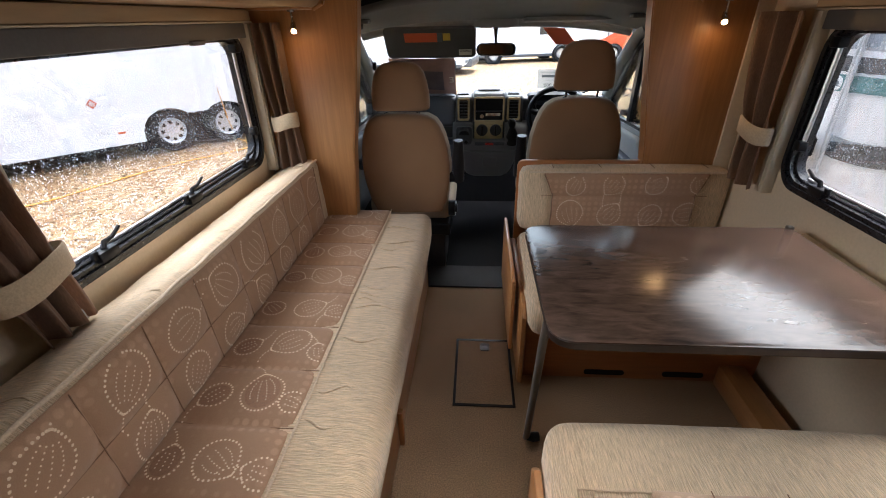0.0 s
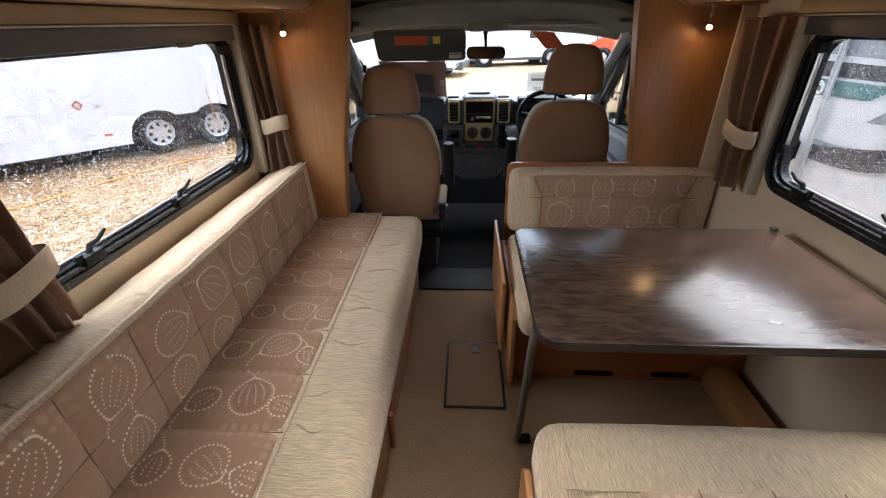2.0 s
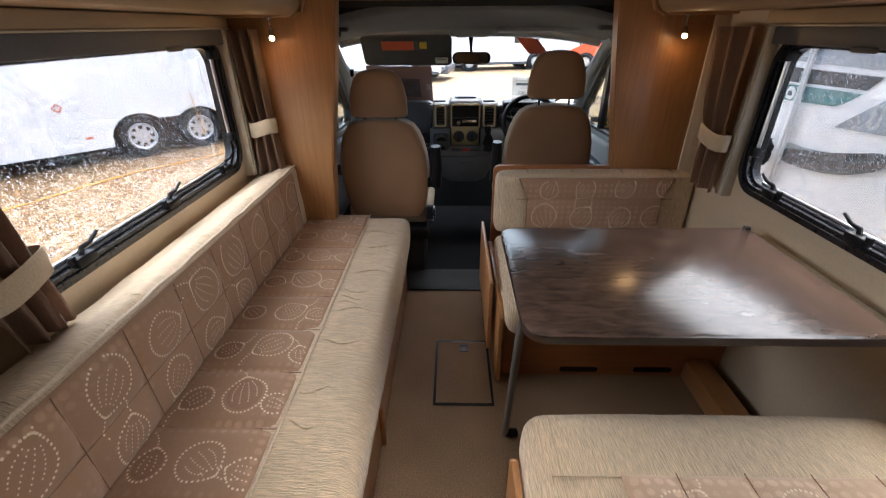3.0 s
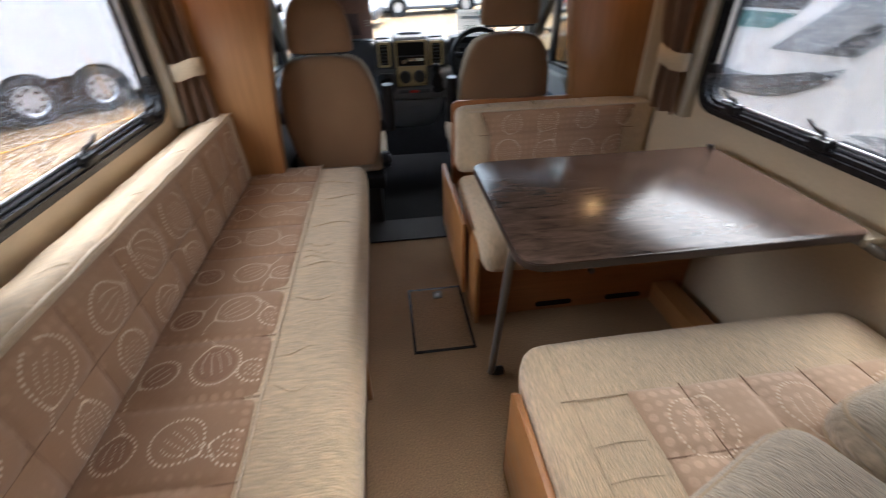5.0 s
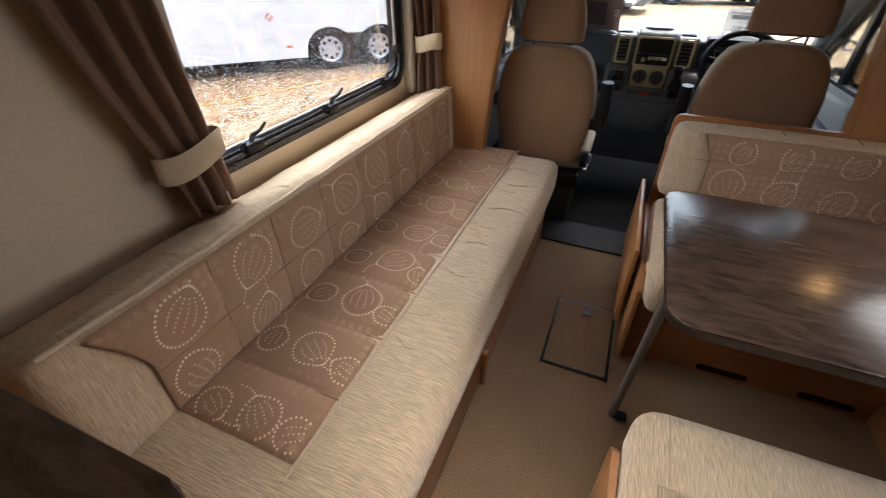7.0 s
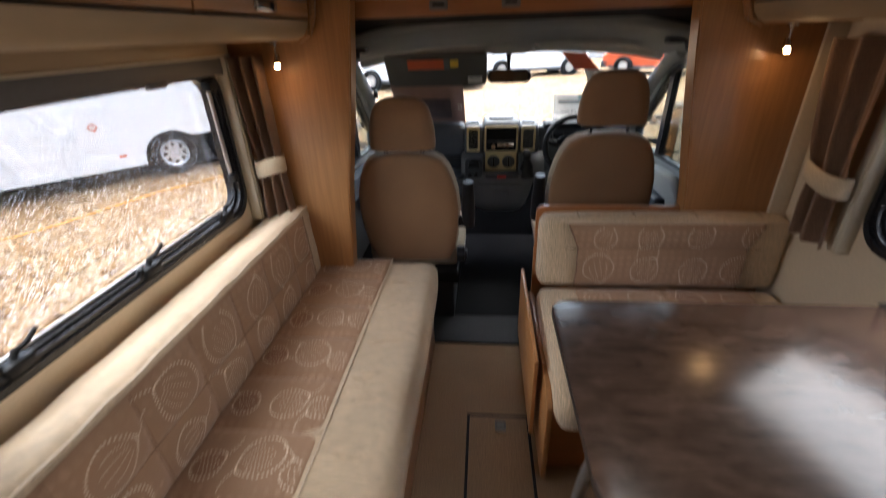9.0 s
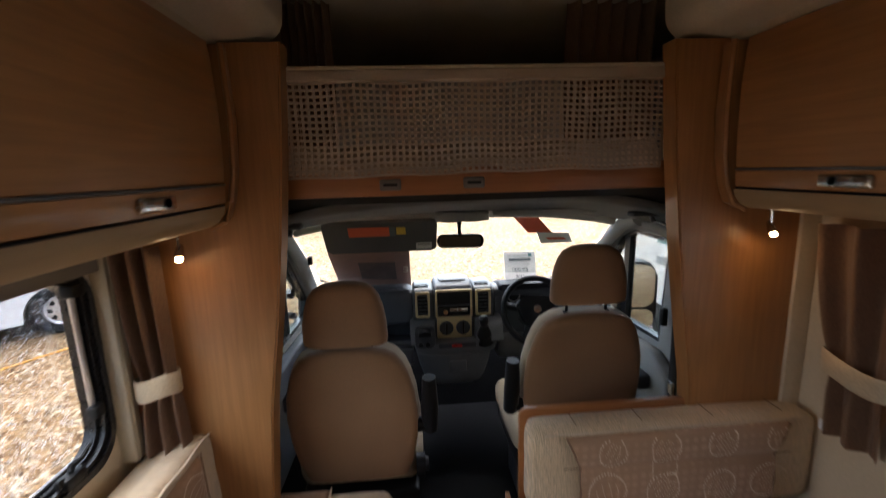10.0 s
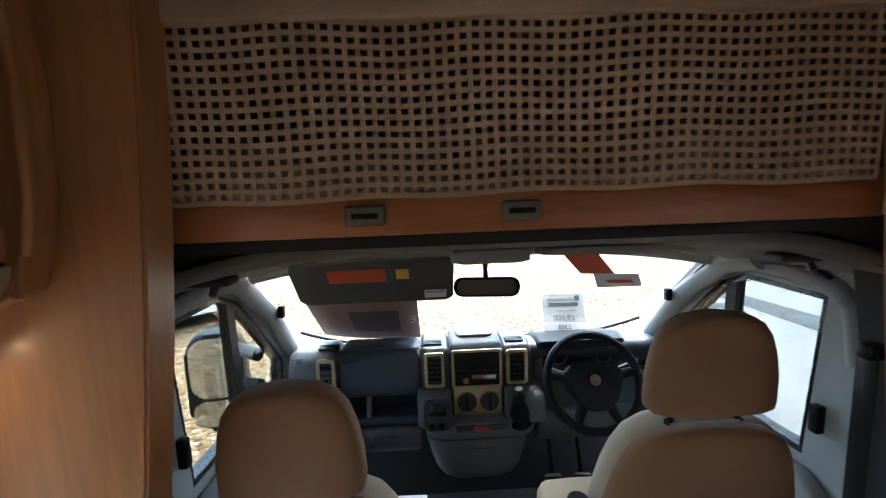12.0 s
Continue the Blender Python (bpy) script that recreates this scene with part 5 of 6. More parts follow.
seat_belt(1), seat_belt(-1)


def door_mirror(s):
    m = thing("door_mirror", (s * 1.12, 3.42, 0.8), "black cab door mirror with two glasses", "mirror", "door mirrors")
    turn = Matrix.Translation((s * 1.13, 3.47, 0)) @ Matrix.Rotation(radians(-s * 12), 4, "Z") @ Matrix.Translation((-s * 1.13, -3.47, 0))
    for nm, x0, x1, z0, z1, r, y0, y1, bev, mat_, lab in (("housing", 1.02, 1.25, 0.57, 1.01, 0.085, 3.45, 3.57, 0.035, "black", ""), ("upper_glass", 1.036, 1.234, 0.725, 0.992, 0.07, 3.444, 3.45, 0, "mirror", "upper mirror glass"), ("lower_glass", 1.036, 1.234, 0.595, 0.712, 0.045, 3.444, 3.45, 0, "mirror", "lower wide-angle glass")):
        bm = prism(round_rect(*sorted((s * x0, s * x1)), z0, z1, r), "y", y0, y1, bev, 3)
        bmesh.ops.transform(bm, matrix=turn, verts=bm.verts[:])
        part(nm, bm, mat_, m, lab)
    part("arm", tube([(s * 0.92, 3.40, 0.93), (s * 1.05, 3.49, 0.93)], 0.028, 10), "black", m)
    part("lower_arm", tube([(s * 0.92, 3.40, 0.80), (s * 1.05, 3.49, 0.78)], 0.022, 10), "black", m)


door_mirror(-1), door_mirror(1)


# ---- dashboard ----
def dashboard():
    d = thing("dashboard", (0, 3.5, 0.4), "slate-grey van dashboard with pale gold trims", "dashboard")
    part("top_pad", moulding(smooth([(3.47, 0.80), (3.435, 0.865), (3.46, 0.902), (3.55, 0.900), (3.70, 0.855), (3.88, 0.775), (3.90, 0.745)], 3), -0.80, 0.80, -0.06, 0.03), "dash_top", d, "dark dash top")
    part("glove_panel", moulding(smooth([(3.60, 0.905), (3.50, 0.918), (3.445, 0.905), (3.418, 0.868), (3.405, 0.81), (3.408, 0.745), (3.43, 0.705), (3.48, 0.690), (3.60, 0.690)], 4), -0.596, -0.247, 0.0, 0.03), "dash", d, "padded slate panel above the shelf", sharp=60)
    part("panel_lip", tube([(-0.592 + 0.34 * k / 12, 3.441 - 0.003 * math.sin(math.pi * k / 12), 0.908 + 0.004 * math.sin(math.pi * k / 12)) for k in range(13)], 0.005, 6), "dash_top", d)
    part("shelf_back", box(-0.78, -0.25, 3.54, 3.56, 0.58, 0.70), "dash_top", d)
    part("shelf_floor", moulding(smooth([(3.56, 0.560), (3.44, 0.562), (3.412, 0.582), (3.420, 0.604), (3.45, 0.606), (3.56, 0.592)], 3), -0.78, -0.25, 0.0, 0.02), "dash", d, sharp=60)
    part("shelf_rib", prism([(3.425, 0.60), (3.54, 0.60), (3.54, 0.695), (3.455, 0.695)], "x", -0.492, -0.468, 0.004), "cab_grey", d)
    gb = part("glove_box", moulding(smooth([(3.60, 0.565), (3.43, 0.562), (3.405, 0.548), (3.408, 0.50), (3.435, 0.44), (3.50, 0.42), (3.60, 0.42)], 3), -0.80, -0.25, 0.0, 0.02), "cab_grey", d, "grey glove box lid", sharp=60)
    part("latch", box(-0.46, -0.36, 3.396, 3.415, 0.500, 0.528, 0.004), "dash", gb)
    part("driver_panel", moulding(smooth([(3.62, 0.885), (3.48, 0.890), (3.445, 0.86), (3.44, 0.78), (3.43, 0.68), (3.41, 0.60), (3.44, 0.50), (3.52, 0.46), (3.62, 0.46)], 4), 0.247, 0.80, 0.0, 0.03), "dash", d, sharp=60)
    part("knee_panel", moulding(smooth([(3.56, 0.63), (3.42, 0.625), (3.385, 0.595), (3.395, 0.52), (3.44, 0.455), (3.56, 0.44)], 4), 0.262, 0.80, 0.0, 0.03), "cab_grey", d, "grey panel under the steering column", sharp=60)
    part("side_cheek", moulding(smooth([(3.62, 0.900), (3.47, 0.918), (3.425, 0.905), (3.395, 0.86), (3.392, 0.76), (3.41, 0.67), (3.46, 0.61), (3.62, 0.60)], 4), -0.80, -0.602, 0.0, 0.04), "cab_grey", d, "pale grey dash end", sharp=60)
    # upper stack: a raised middle hood between two lower vent shoulders
    st = part("centre_fascia", moulding(smooth([(3.62, 0.935), (3.50, 0.944), (3.435, 0.934), (3.408, 0.915), (3.392, 0.86), (3.388, 0.72), (3.392, 0.61), (3.42, 0.59), (3.62, 0.59)], 4), -0.118, 0.108, 0.0, 0.012), "dash", d, sharp=60)
    for xa, xb in ((-0.242, -0.119), (0.109, 0.232)):
        part("vent_shoulder", moulding(smooth([(3.62, 0.915), (3.50, 0.925), (3.44, 0.918), (3.41, 0.905), (3.394, 0.86), (3.390, 0.74), (3.40, 0.62), (3.43, 0.60), (3.62, 0.60)], 4), xa, xb, 0.0, 0.014), "dash_top", d, sharp=60)
    part("top_tray", prism(round_rect(-0.085, 0.075, 3.46, 3.60, 0.03), "z", 0.936, 0.952, 0.006), "cab_grey", st)

    def framed(x0, x1, z0, z1, w, y, inner):
        return part("trim_frame", ring(round_rect(x0, x1, z0, z1, 0.012, 4), round_rect(x0 + w, x1 - w, z0 + w, z1 - w, 0.008, 4), "y", y - 0.012, y), "gold_trim", st, "pale gold trim frame")

    def vent(x0, x1, z0, z1, y):
        f = framed(x0, x1, z0, z1, 0.013, y, None)
        part("vent_box", box(x0 + 0.01, x1 - 0.01, y - 0.003, y + 0.001, z0 + 0.01, z1 - 0.01), "black", f)
        for k in range(6):
            z = z0 + 0.024 + (z1 - z0 - 0.048) * k / 5
            part("vent_slat", box(x0 + 0.014, x1 - 0.014, y - 0.010, y - 0.002, z - 0.003, z + 0.003, 0.001), "dash_top", f)
        part("vent_tab", box((x0 + x1) / 2 - 0.006, (x0 + x1) / 2 + 0.006, y - 0.014, y - 0.008, z0 + 0.05, z0 + 0.075, 0.002), "black", f)

    vent(-0.228, -0.143, 0.752, 0.905, 3.392), vent(0.121, 0.212, 0.752, 0.905, 3.392)
    vent(-0.682, -0.605, 0.735, 0.895, 3.397), vent(0.70, 0.775, 0.735, 0.885, 3.44)
    for x in (-0.19, 0.165, -0.64):
        for k in range(4):
            part("demist_slot", box(x - 0.04, x + 0.04, 3.440 + 0.014 * k, 3.447 + 0.014 * k, 0.908, 0.926), "black", st)
    rf = framed(-0.112, 0.102, 0.742, 0.912, 0.011, 3.392, None)
    part("radio_bay", box(-0.10, 0.09, 3.388, 3.394, 0.82, 0.90, 0.002), "black", rf, "empty black storage bay")
    rad = part("radio", box(-0.098, 0.088, 3.372, 3.392, 0.758, 0.815, 0.004), "black", rf, "black car radio")
    part("radio_knob", tube([(-0.055, 3.373, 0.785), (-0.055, 3.360, 0.785)], 0.014, 16), "chrome", rad, "chrome volume knob")
    part("radio_display", box(-0.03, 0.075, 3.369, 3.373, 0.785, 0.805, 0.001), "chrome", rad)
    hp = part("heater_panel", prism(round_rect(-0.106, 0.096, 0.618, 0.748, 0.014), "y", 3.378, 3.394, 0.003), "gold_trim", st, "pale gold heater panel")
    for x in (-0.052, 0.045):
        kb = part("heater_knob", tube([(x, 3.380, 0.685), (x, 3.366, 0.685)], [0.042, 0.040], 26), "dash_top", hp, "black rotary heater knob")
        part("knob_grip", box(x - 0.006, x + 0.006, 3.352, 3.368, 0.652, 0.718, 0.004), "black", kb)
    # lower console with gear lever
    con = part("console", loft([(-0.010, 3.47, z, w, w * 0.35 + 0.075) for z, w in ((0.345, 0.09), (0.350, 0.13), (0.365, 0.160), (0.40, 0.185), (0.46, 0.205), (0.53, 0.222), (0.545, 0.224))], 40, 4.5), "cab_grey", d, "grey rounded bowl of the lower console", sharp=60)
    part("console_band", loft([(0.0, 3.47, z, w, w * 0.32 + 0.085) for z, w in ((0.549, 0.218), (0.553, 0.232), (0.575, 0.242), (0.60, 0.250), (0.618, 0.250), (0.624, 0.240))], 40, 5.0), "cab_grey", con, "grey console band", sharp=60)
    for xa, xb in ((-0.262, -0.120), (0.110, 0.272)):
        part("console_cheek", moulding(smooth([(3.44, 0.742), (3.385, 0.738), (3.345, 0.715), (3.318, 0.66), (3.310, 0.612), (3.44, 0.605)], 4), xa, xb, 0.0, 0.025), "cab_grey", con, sharp=60)
    part("button_strip", box(-0.105, 0.11, 3.300, 3.312, 0.592, 0.618, 0.004), "dash_top", con)
    part("hazard_button", box(-0.03, 0.03, 3.296, 3.304, 0.596, 0.613, 0.003), "red_lamp", con, "red hazard button")
    part("ash_lid", box(-0.045, 0.055, 3.314, 3.335, 0.435, 0.505, 0.006), "cab_grey", con)
    part("cup_recess", prism(round_rect(-0.235, -0.125, 0.60, 0.725, 0.02), "y", 3.302, 3.335, 0.004), "dash_top", con)
    part("cup_ring", tube([(-0.18, 3.318, 0.69), (-0.18, 3.296, 0.675)], [0.040, 0.036], 20), "black", con)
    for x in (-0.205, -0.165):
        part("socket", tube([(x, 3.305, 0.622), (x, 3.294, 0.620)], 0.013, 14), "black", con)
    part("gaiter", tube([(0.165, 3.34, 0.62), (0.16, 3.315, 0.665), (0.155, 3.295, 0.72)], [0.058, 0.042, 0.022], 16), "black", con, "black gear gaiter")
    part("gear_knob", tube([(0.155, 3.295, 0.715), (0.153, 3.285, 0.745), (0.150, 3.278, 0.768), (0.150, 3.276, 0.782)], [0.018, 0.026, 0.028, 0.016], 16), "black", con, "black gear knob")
    # instrument hood
    hood = part("instrument_hood", prism([(3.50, 0.80), (3.42, 0.885), (3.43, 0.915), (3.50, 0.928), (3.66, 0.885), (3.66, 0.80)], "x", 0.262, 0.66, 0.03, 4), "wheel_black", d)
    part("instrument_face", box(0.29, 0.63, 3.435, 3.447, 0.80, 0.885), "black", hood)
    for x in (0.36, 0.56):
        part("dial", ring([(x + 0.038 * math.cos(radians(a)), 0.842 + 0.038 * math.sin(radians(a))) for a in range(0, 360, 15)], [(x + 0.033 * math.cos(radians(a)), 0.842 + 0.033 * math.sin(radians(a))) for a in range(0, 360, 15)], "y", 3.43, 3.435), "steel", hood)
    return d


dashboard()


def steering_wheel():
    w = thing("steering_wheel", (0.446, 3.26, 0.81), "dark four-spoke van steering wheel", "steering wheel")
    m = pose(0.446, 3.255, 0.805, 62, 0, 0)

    def put(x, y, z=0):
        return m @ Vector((x, y, z))
    n = 40
    bm = bmesh.new()
    rings = []
    for k in range(n):
        a = 2 * math.pi * k / n
        rg = []
        for q in range(10):
            b = 2 * math.pi * q / 10
            rr = 0.186 + 0.0175 * math.cos(b)
            rg.append(bm.verts.new(put(rr * math.cos(a), rr * math.sin(a), 0.0175 * math.sin(b))))
        rings.append(rg)
    for k in range(n):
        a, b = rings[k], rings[(k + 1) % n]
        for q in range(10):
            bm.faces.new((a[q], a[(q + 1) % 10], b[(q + 1) % 10], b[q]))
    part("rim", bm, "wheel_black", w)
    pts = smooth([(-0.118, 0.030), (-0.10, 0.058), (-0.05, 0.075), (0.05, 0.075), (0.10, 0.058), (0.118, 0.030), (0.090, -0.050), (0.045, -0.105), (-0.045, -0.105), (-0.090, -0.050)], 3)
    bm = prism(pts, "z", -0.028, 0.022, 0.015, 3)
    bmesh.ops.transform(bm, matrix=m, verts=bm.verts[:])
    hub = part("hub", bm, "wheel_black", w)
    for xa, ya, xb, yb in ((-0.085, 0.02, -0.18, 0.035), (0.085, 0.02, 0.18, 0.035), (-0.045, -0.07, -0.09, -0.165), (0.045, -0.07, 0.09, -0.165)):
        part("spoke", tube([put(xa, ya, -0.006), put((xa + xb) / 2, (ya + yb) / 2, -0.012), put(xb, yb, 0)], [0.026, 0.02, 0.016], 10), "wheel_black", w)
    part("badge", tube([put(0, 0.005, 0.021), put(0, 0.005, 0.026)], 0.022, 20), "chrome", hub, "round chrome badge")
    part("column", tube([put(0, 0, -0.02), put(0, 0.0, -0.20)], [0.05, 0.06], 14), "black", w)
    for s in (-1, 1):
        part("stalk", tube([put(s * 0.04, 0.02, -0.06), put(s * 0.17, 0.06, -0.05)], [0.009, 0.012], 8), "black", w)


steering_wheel()

# ---- cab seats ----


def cab_seat(x, y, z_back, z_head, arms, label):
    """Seen from behind: a tan rear shell, pale facing, headrest on two posts."""
    c = thing("cab_seat", (x, y + 0.25, 0), label, "seat", "cab seats")
    H = z_back

    def lv(k, w, d, dy):
        return (x, y + 0.075 + 0.10 * (1 - k) + dy, 0.40 + (H - 0.40) * k, w, d)
    prof = [(0.0, 0.17), (0.03, 0.205), (0.15, 0.230), (0.35, 0.248), (0.52, 0.252), (0.68, 0.243), (0.80, 0.225), (0.88, 0.205), (0.94, 0.18), (0.975, 0.145), (0.995, 0.09), (1.0, 0.03)]
    part("backrest", loft([lv(k, w - 0.004, 0.066 * min(1, 0.25 + w / 0.22), 0.014) for k, w in prof], 36, 3.0), "seat_cream", c, "pale cloth facing", sharp=60)
    part("back_shell", loft([lv(k, (w - 0.012), 0.042 * min(1, 0.2 + w / 0.22), -0.034) for k, w in prof[1:]], 36, 3.2), "seat_tan", c, "tan cloth rear shell", sharp=60)
    hw = 0.146
    z0 = z_head - 0.222
    hp = [(0.0, 0.93), (0.02, 0.985), (0.10, 1.0), (0.35, 0.985), (0.60, 0.92), (0.78, 0.83), (0.90, 0.70), (0.97, 0.52), (1.0, 0.25)]
    hr = part("headrest", loft([(x, y + 0.055 - 0.01 * k, z0 + 0.222 * k, hw * w, 0.052 * (0.45 + 0.55 * w)) for k, w in hp], 36, 3.2), "seat_tan", c, "tan cloth headrest", sharp=60)
    part("headrest_base", tube([(x - hw * 0.86, y + 0.055, z0 - 0.003), (x + hw * 0.86, y + 0.055, z0 - 0.003)], 0.010, 8), "dash_top", hr)
    for s in (-1, 1):
        part("post", tube([(x + s * 0.078, y + 0.062, z0 + 0.02), (x + s * 0.078, y + 0.07, H - 0.06)], 0.006, 8), "black", c)
        part("post_collar", tube([(x + s * 0.078, y + 0.066, H - 0.004), (x + s * 0.078, y + 0.068, H - 0.02)], 0.015, 10), "black", c)
    part("seat_cushion", cushion(x - 0.245, x + 0.245, y + 0.18, y + 0.68, 0.33, 0.47, 0.05, 0.012, 0.04), "seat_cream", c, sharp=80)
    part("side_frame", box(x - 0.235, x + 0.235, y + 0.13, y + 0.62, 0.25, 0.33, 0.015, 3), "black", c)
    part("pedestal", box(x - 0.20, x + 0.20, y + 0.18, y + 0.55, 0.0, 0.25, 0.01), "dash_top", c)
    part("recliner_cover", tube([(x + 0.225, y + 0.17, 0.415), (x + 0.262, y + 0.17, 0.415)], 0.045, 18), "black", c)
    part("tilt_wheel", tube([(x + 0.262, y + 0.17, 0.415), (x + 0.275, y + 0.17, 0.415)], 0.026, 18), "dash_top", c)
    for s, up in arms:
        if up:
            pts = [(x + s * 0.285, y + 0.13, 0.60), (x + s * 0.285, y + 0.10, 0.70), (x + s * 0.285, y + 0.085, 0.835)]
            part("armrest", tube(pts, [0.030, 0.034, 0.026], 12), "black", c, "black armrest folded up")
        part("armrest_pivot", tube([(x + s * 0.235, y + 0.13, 0.62), (x + s * 0.30, y + 0.13, 0.62)], 0.03, 12), "black", c)
    return c


cab_seat(-0.475, 2.405, 0.985, 1.222, ((1, True),), "tan cloth cab passenger seat seen from behind")
cab_seat(0.435, 2.50, 1.038, 1.298, ((-1, True),), "tan cloth cab driver seat seen from behind, headrest raised")

# ---- things on the windscreen and header ----
mi = thing("rear_view_mirror", (0.02, 3.2, 1.22), "black interior rear-view mirror", "mirror")
mm = pose(0.022, 3.215, 1.222, 90 - 6, 0, -8)
bm = prism(round_rect(-0.122, 0.122, -0.036, 0.036, 0.03), "z", -0.018, 0.018, 0.009, 3)
bmesh.ops.transform(bm, matrix=mm, verts=bm.verts[:])
hs = part("housing", bm, "black", mi)
bm = prism(round_rect(-0.108, 0.108, -0.028, 0.028, 0.022), "z", 0.0185, 0.0205)
bmesh.ops.transform(bm, matrix=mm, verts=bm.verts[:])
part("glass", bm, "dim_mirror", hs, "mirror glass dipped dark")
part("stalk", tube([(0.022, 3.225, 1.235), (0.018, 3.215, 1.285), (0.015, 3.18, 1.345)], [0.011, 0.008, 0.016], 10), "black", mi)

hl = thing("header_lamp", (0, 3.02, 1.36), "grey courtesy lamp console in the cab header", "lamp console")
part("shell", prism(round_rect(-0.115, 0.135, 2.97, 3.13, 0.03), "z", 1.352, 1.392, 0.012, 3), "headliner", hl)
for x in (-0.045, 0.06):
    part("lens", prism(round_rect(x - 0.035, x + 0.035, 3.0, 3.06, 0.012), "z", 1.346, 1.352), "channel", hl)


def visor(x0, x1, z1, z0, y1, y0, label, cloth="visor"):
    v = thing("sun_visor", ((x0 + x1) / 2, y1, z1), label, "sun visor", "sun visors")
    d = Vector((0, y0 - y1, z0 - z1))
    L = d.length
    m = Matrix.Translation(((x0 + x1) / 2, y1, z1)) @ Matrix.Rotation(math.atan2(d.z, d.y), 4, "X")
    w = (x1 - x0) / 2
    bm = prism(round_rect(-w, w, 0.0, L, 0.025), "z", -0.010, 0.010, 0.007, 3)
    bmesh.ops.transform(bm, matrix=m, verts=bm.verts[:])
    pad = part("pad", bm, cloth, v)
    return v, pad, m, w, L


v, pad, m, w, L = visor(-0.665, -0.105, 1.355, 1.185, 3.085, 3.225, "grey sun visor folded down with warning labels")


def on_visor(name, u0, u1, a0, a1, mat_, label=""):
    # the face towards the cabin is the one with the lower normal
    bm = box(u0, u1, a0, a1, -0.0125, -0.0105)
    bmesh.ops.transform(bm, matrix=m, verts=bm.verts[:])
    part(name, bm, mat_, pad, label)


on_visor("orange_label", -0.155, 0.045, 0.03, 0.095, "orange", "orange-red warning label")
on_visor("dark_label", 0.045, 0.075, 0.03, 0.095, "ink")
on_visor("yellow_label", 0.08, 0.125, 0.035, 0.085, "yellow", "yellow warning label")
on_visor("white_label", 0.175, 0.255, 0.155, 0.20, "paper", "white instruction label")
on_visor("label_bar", 0.182, 0.248, 0.160, 0.172, "ink")
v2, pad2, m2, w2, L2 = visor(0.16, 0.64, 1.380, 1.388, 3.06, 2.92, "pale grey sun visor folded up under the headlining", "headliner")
for s in (-1, 1):
    gr = thing("coat_hook", (s * 0.70, 2.66, 1.40), "dark grey roof coat hook", "hook", "roof hooks")
    part("plate", box(s * 0.70 - 0.06, s * 0.70 + 0.06, 2.62, 2.68, 1.385, 1.405, 0.008, 3), "visor", gr)
    part("peg", tube([(s * 0.70 + 0.02, 2.64, 1.39), (s * 0.70 + 0.02, 2.62, 1.365)], 0.009, 8), "dash_top", gr)

# a sales sheet stuck to the glass, read from outside
po = thing("windscreen_poster", (-0.46, 3.45, 1.0), "brownish translucent poster stuck inside the windscreen", "poster")
part("sheet", sheet(-0.86, -0.31, 0.12, 0.66, 0.006), "poster", po)
part("dark_band", sheet(-0.68, -0.42, 0.24, 0.50, 0.009), "poster_dark", po, "blurred dark lettering block")
ue = screen_point(-0.345, 0.40)
words("letter", "E", 0.075, Matrix.Translation(ue + Vector((0, -0.012, -0.012))) @ pose(0, 0, 0, 90 + 40, 0, 0) @ Matrix.Diagonal((-1, 1, 1, 1)), "channel", po, "letter E seen from behind")
of = thing("windscreen_banner", (0.5, 3.25, 1.25), "orange-red and white leaflet stuck inside the windscreen", "leaflet")
part("orange_strip", sheet(0.50, 0.66, 0.80, 0.97, 0.006, 8, 4, -0.13), "orange", of)
part("white_strip", sheet(0.62, 0.83, 0.66, 0.80, 0.006, 8, 4, -0.06), "paper", of)
part("red_mark", sheet(0.66, 0.78, 0.71, 0.745, 0.009, 6, 2, -0.03), "orange", of, "red mark")

pr = thing("price_sheet", (0.455, 3.66, 0.9), "white printed price sheet standing at the windscreen", "price sheet")
tilt = pose(0.453, 3.655, 0.968, 90 - 20, 0, -4)


def on_sheet(name, x0, x1, y0, y1, z, mat_, label=""):
    bm = box(x0, x1, y0, y1, z, z + 0.0012)
    bmesh.ops.transform(bm, matrix=tilt, verts=bm.verts[:])
    return part(name, bm, mat_, pr, label)


on_sheet("sheet", -0.10, 0.10, -0.095, 0.095, 0, "paper")
on_sheet("text_bar", -0.07, 0.07, 0.035, 0.052, 0.0018, "ink", "unreadable printed line")
on_sheet("text_bar", -0.08, 0.05, 0.065, 0.076, 0.0018, "body_line")
on_sheet("corner_mark", 0.055, 0.078, 0.062, 0.085, 0.0018, "teal")
on_sheet("text_bar", -0.03, 0.06, 0.012, 0.018, 0.0018, "body_line")
words("price", "£9,000", 0.038, tilt @ pose(0.0, -0.022, 0.002) @ Matrix.Diagonal((-1, 1, 1, 1)), "ink", pr, "price seen mirrored from behind")
words("price", "£308", 0.030, tilt @ pose(0.0, -0.066, 0.002) @ Matrix.Diagonal((-1, 1, 1, 1)), "ink", pr, "smaller price seen mirrored from behind")

for s in (-1, 1):
    solid("wall_cab_sill", box(*sorted((s * 0.845, s * 0.955)), 2.378, 3.95, -0.05, 0.335, 0.006), "cab_floor", "black cab door sill", "sill")
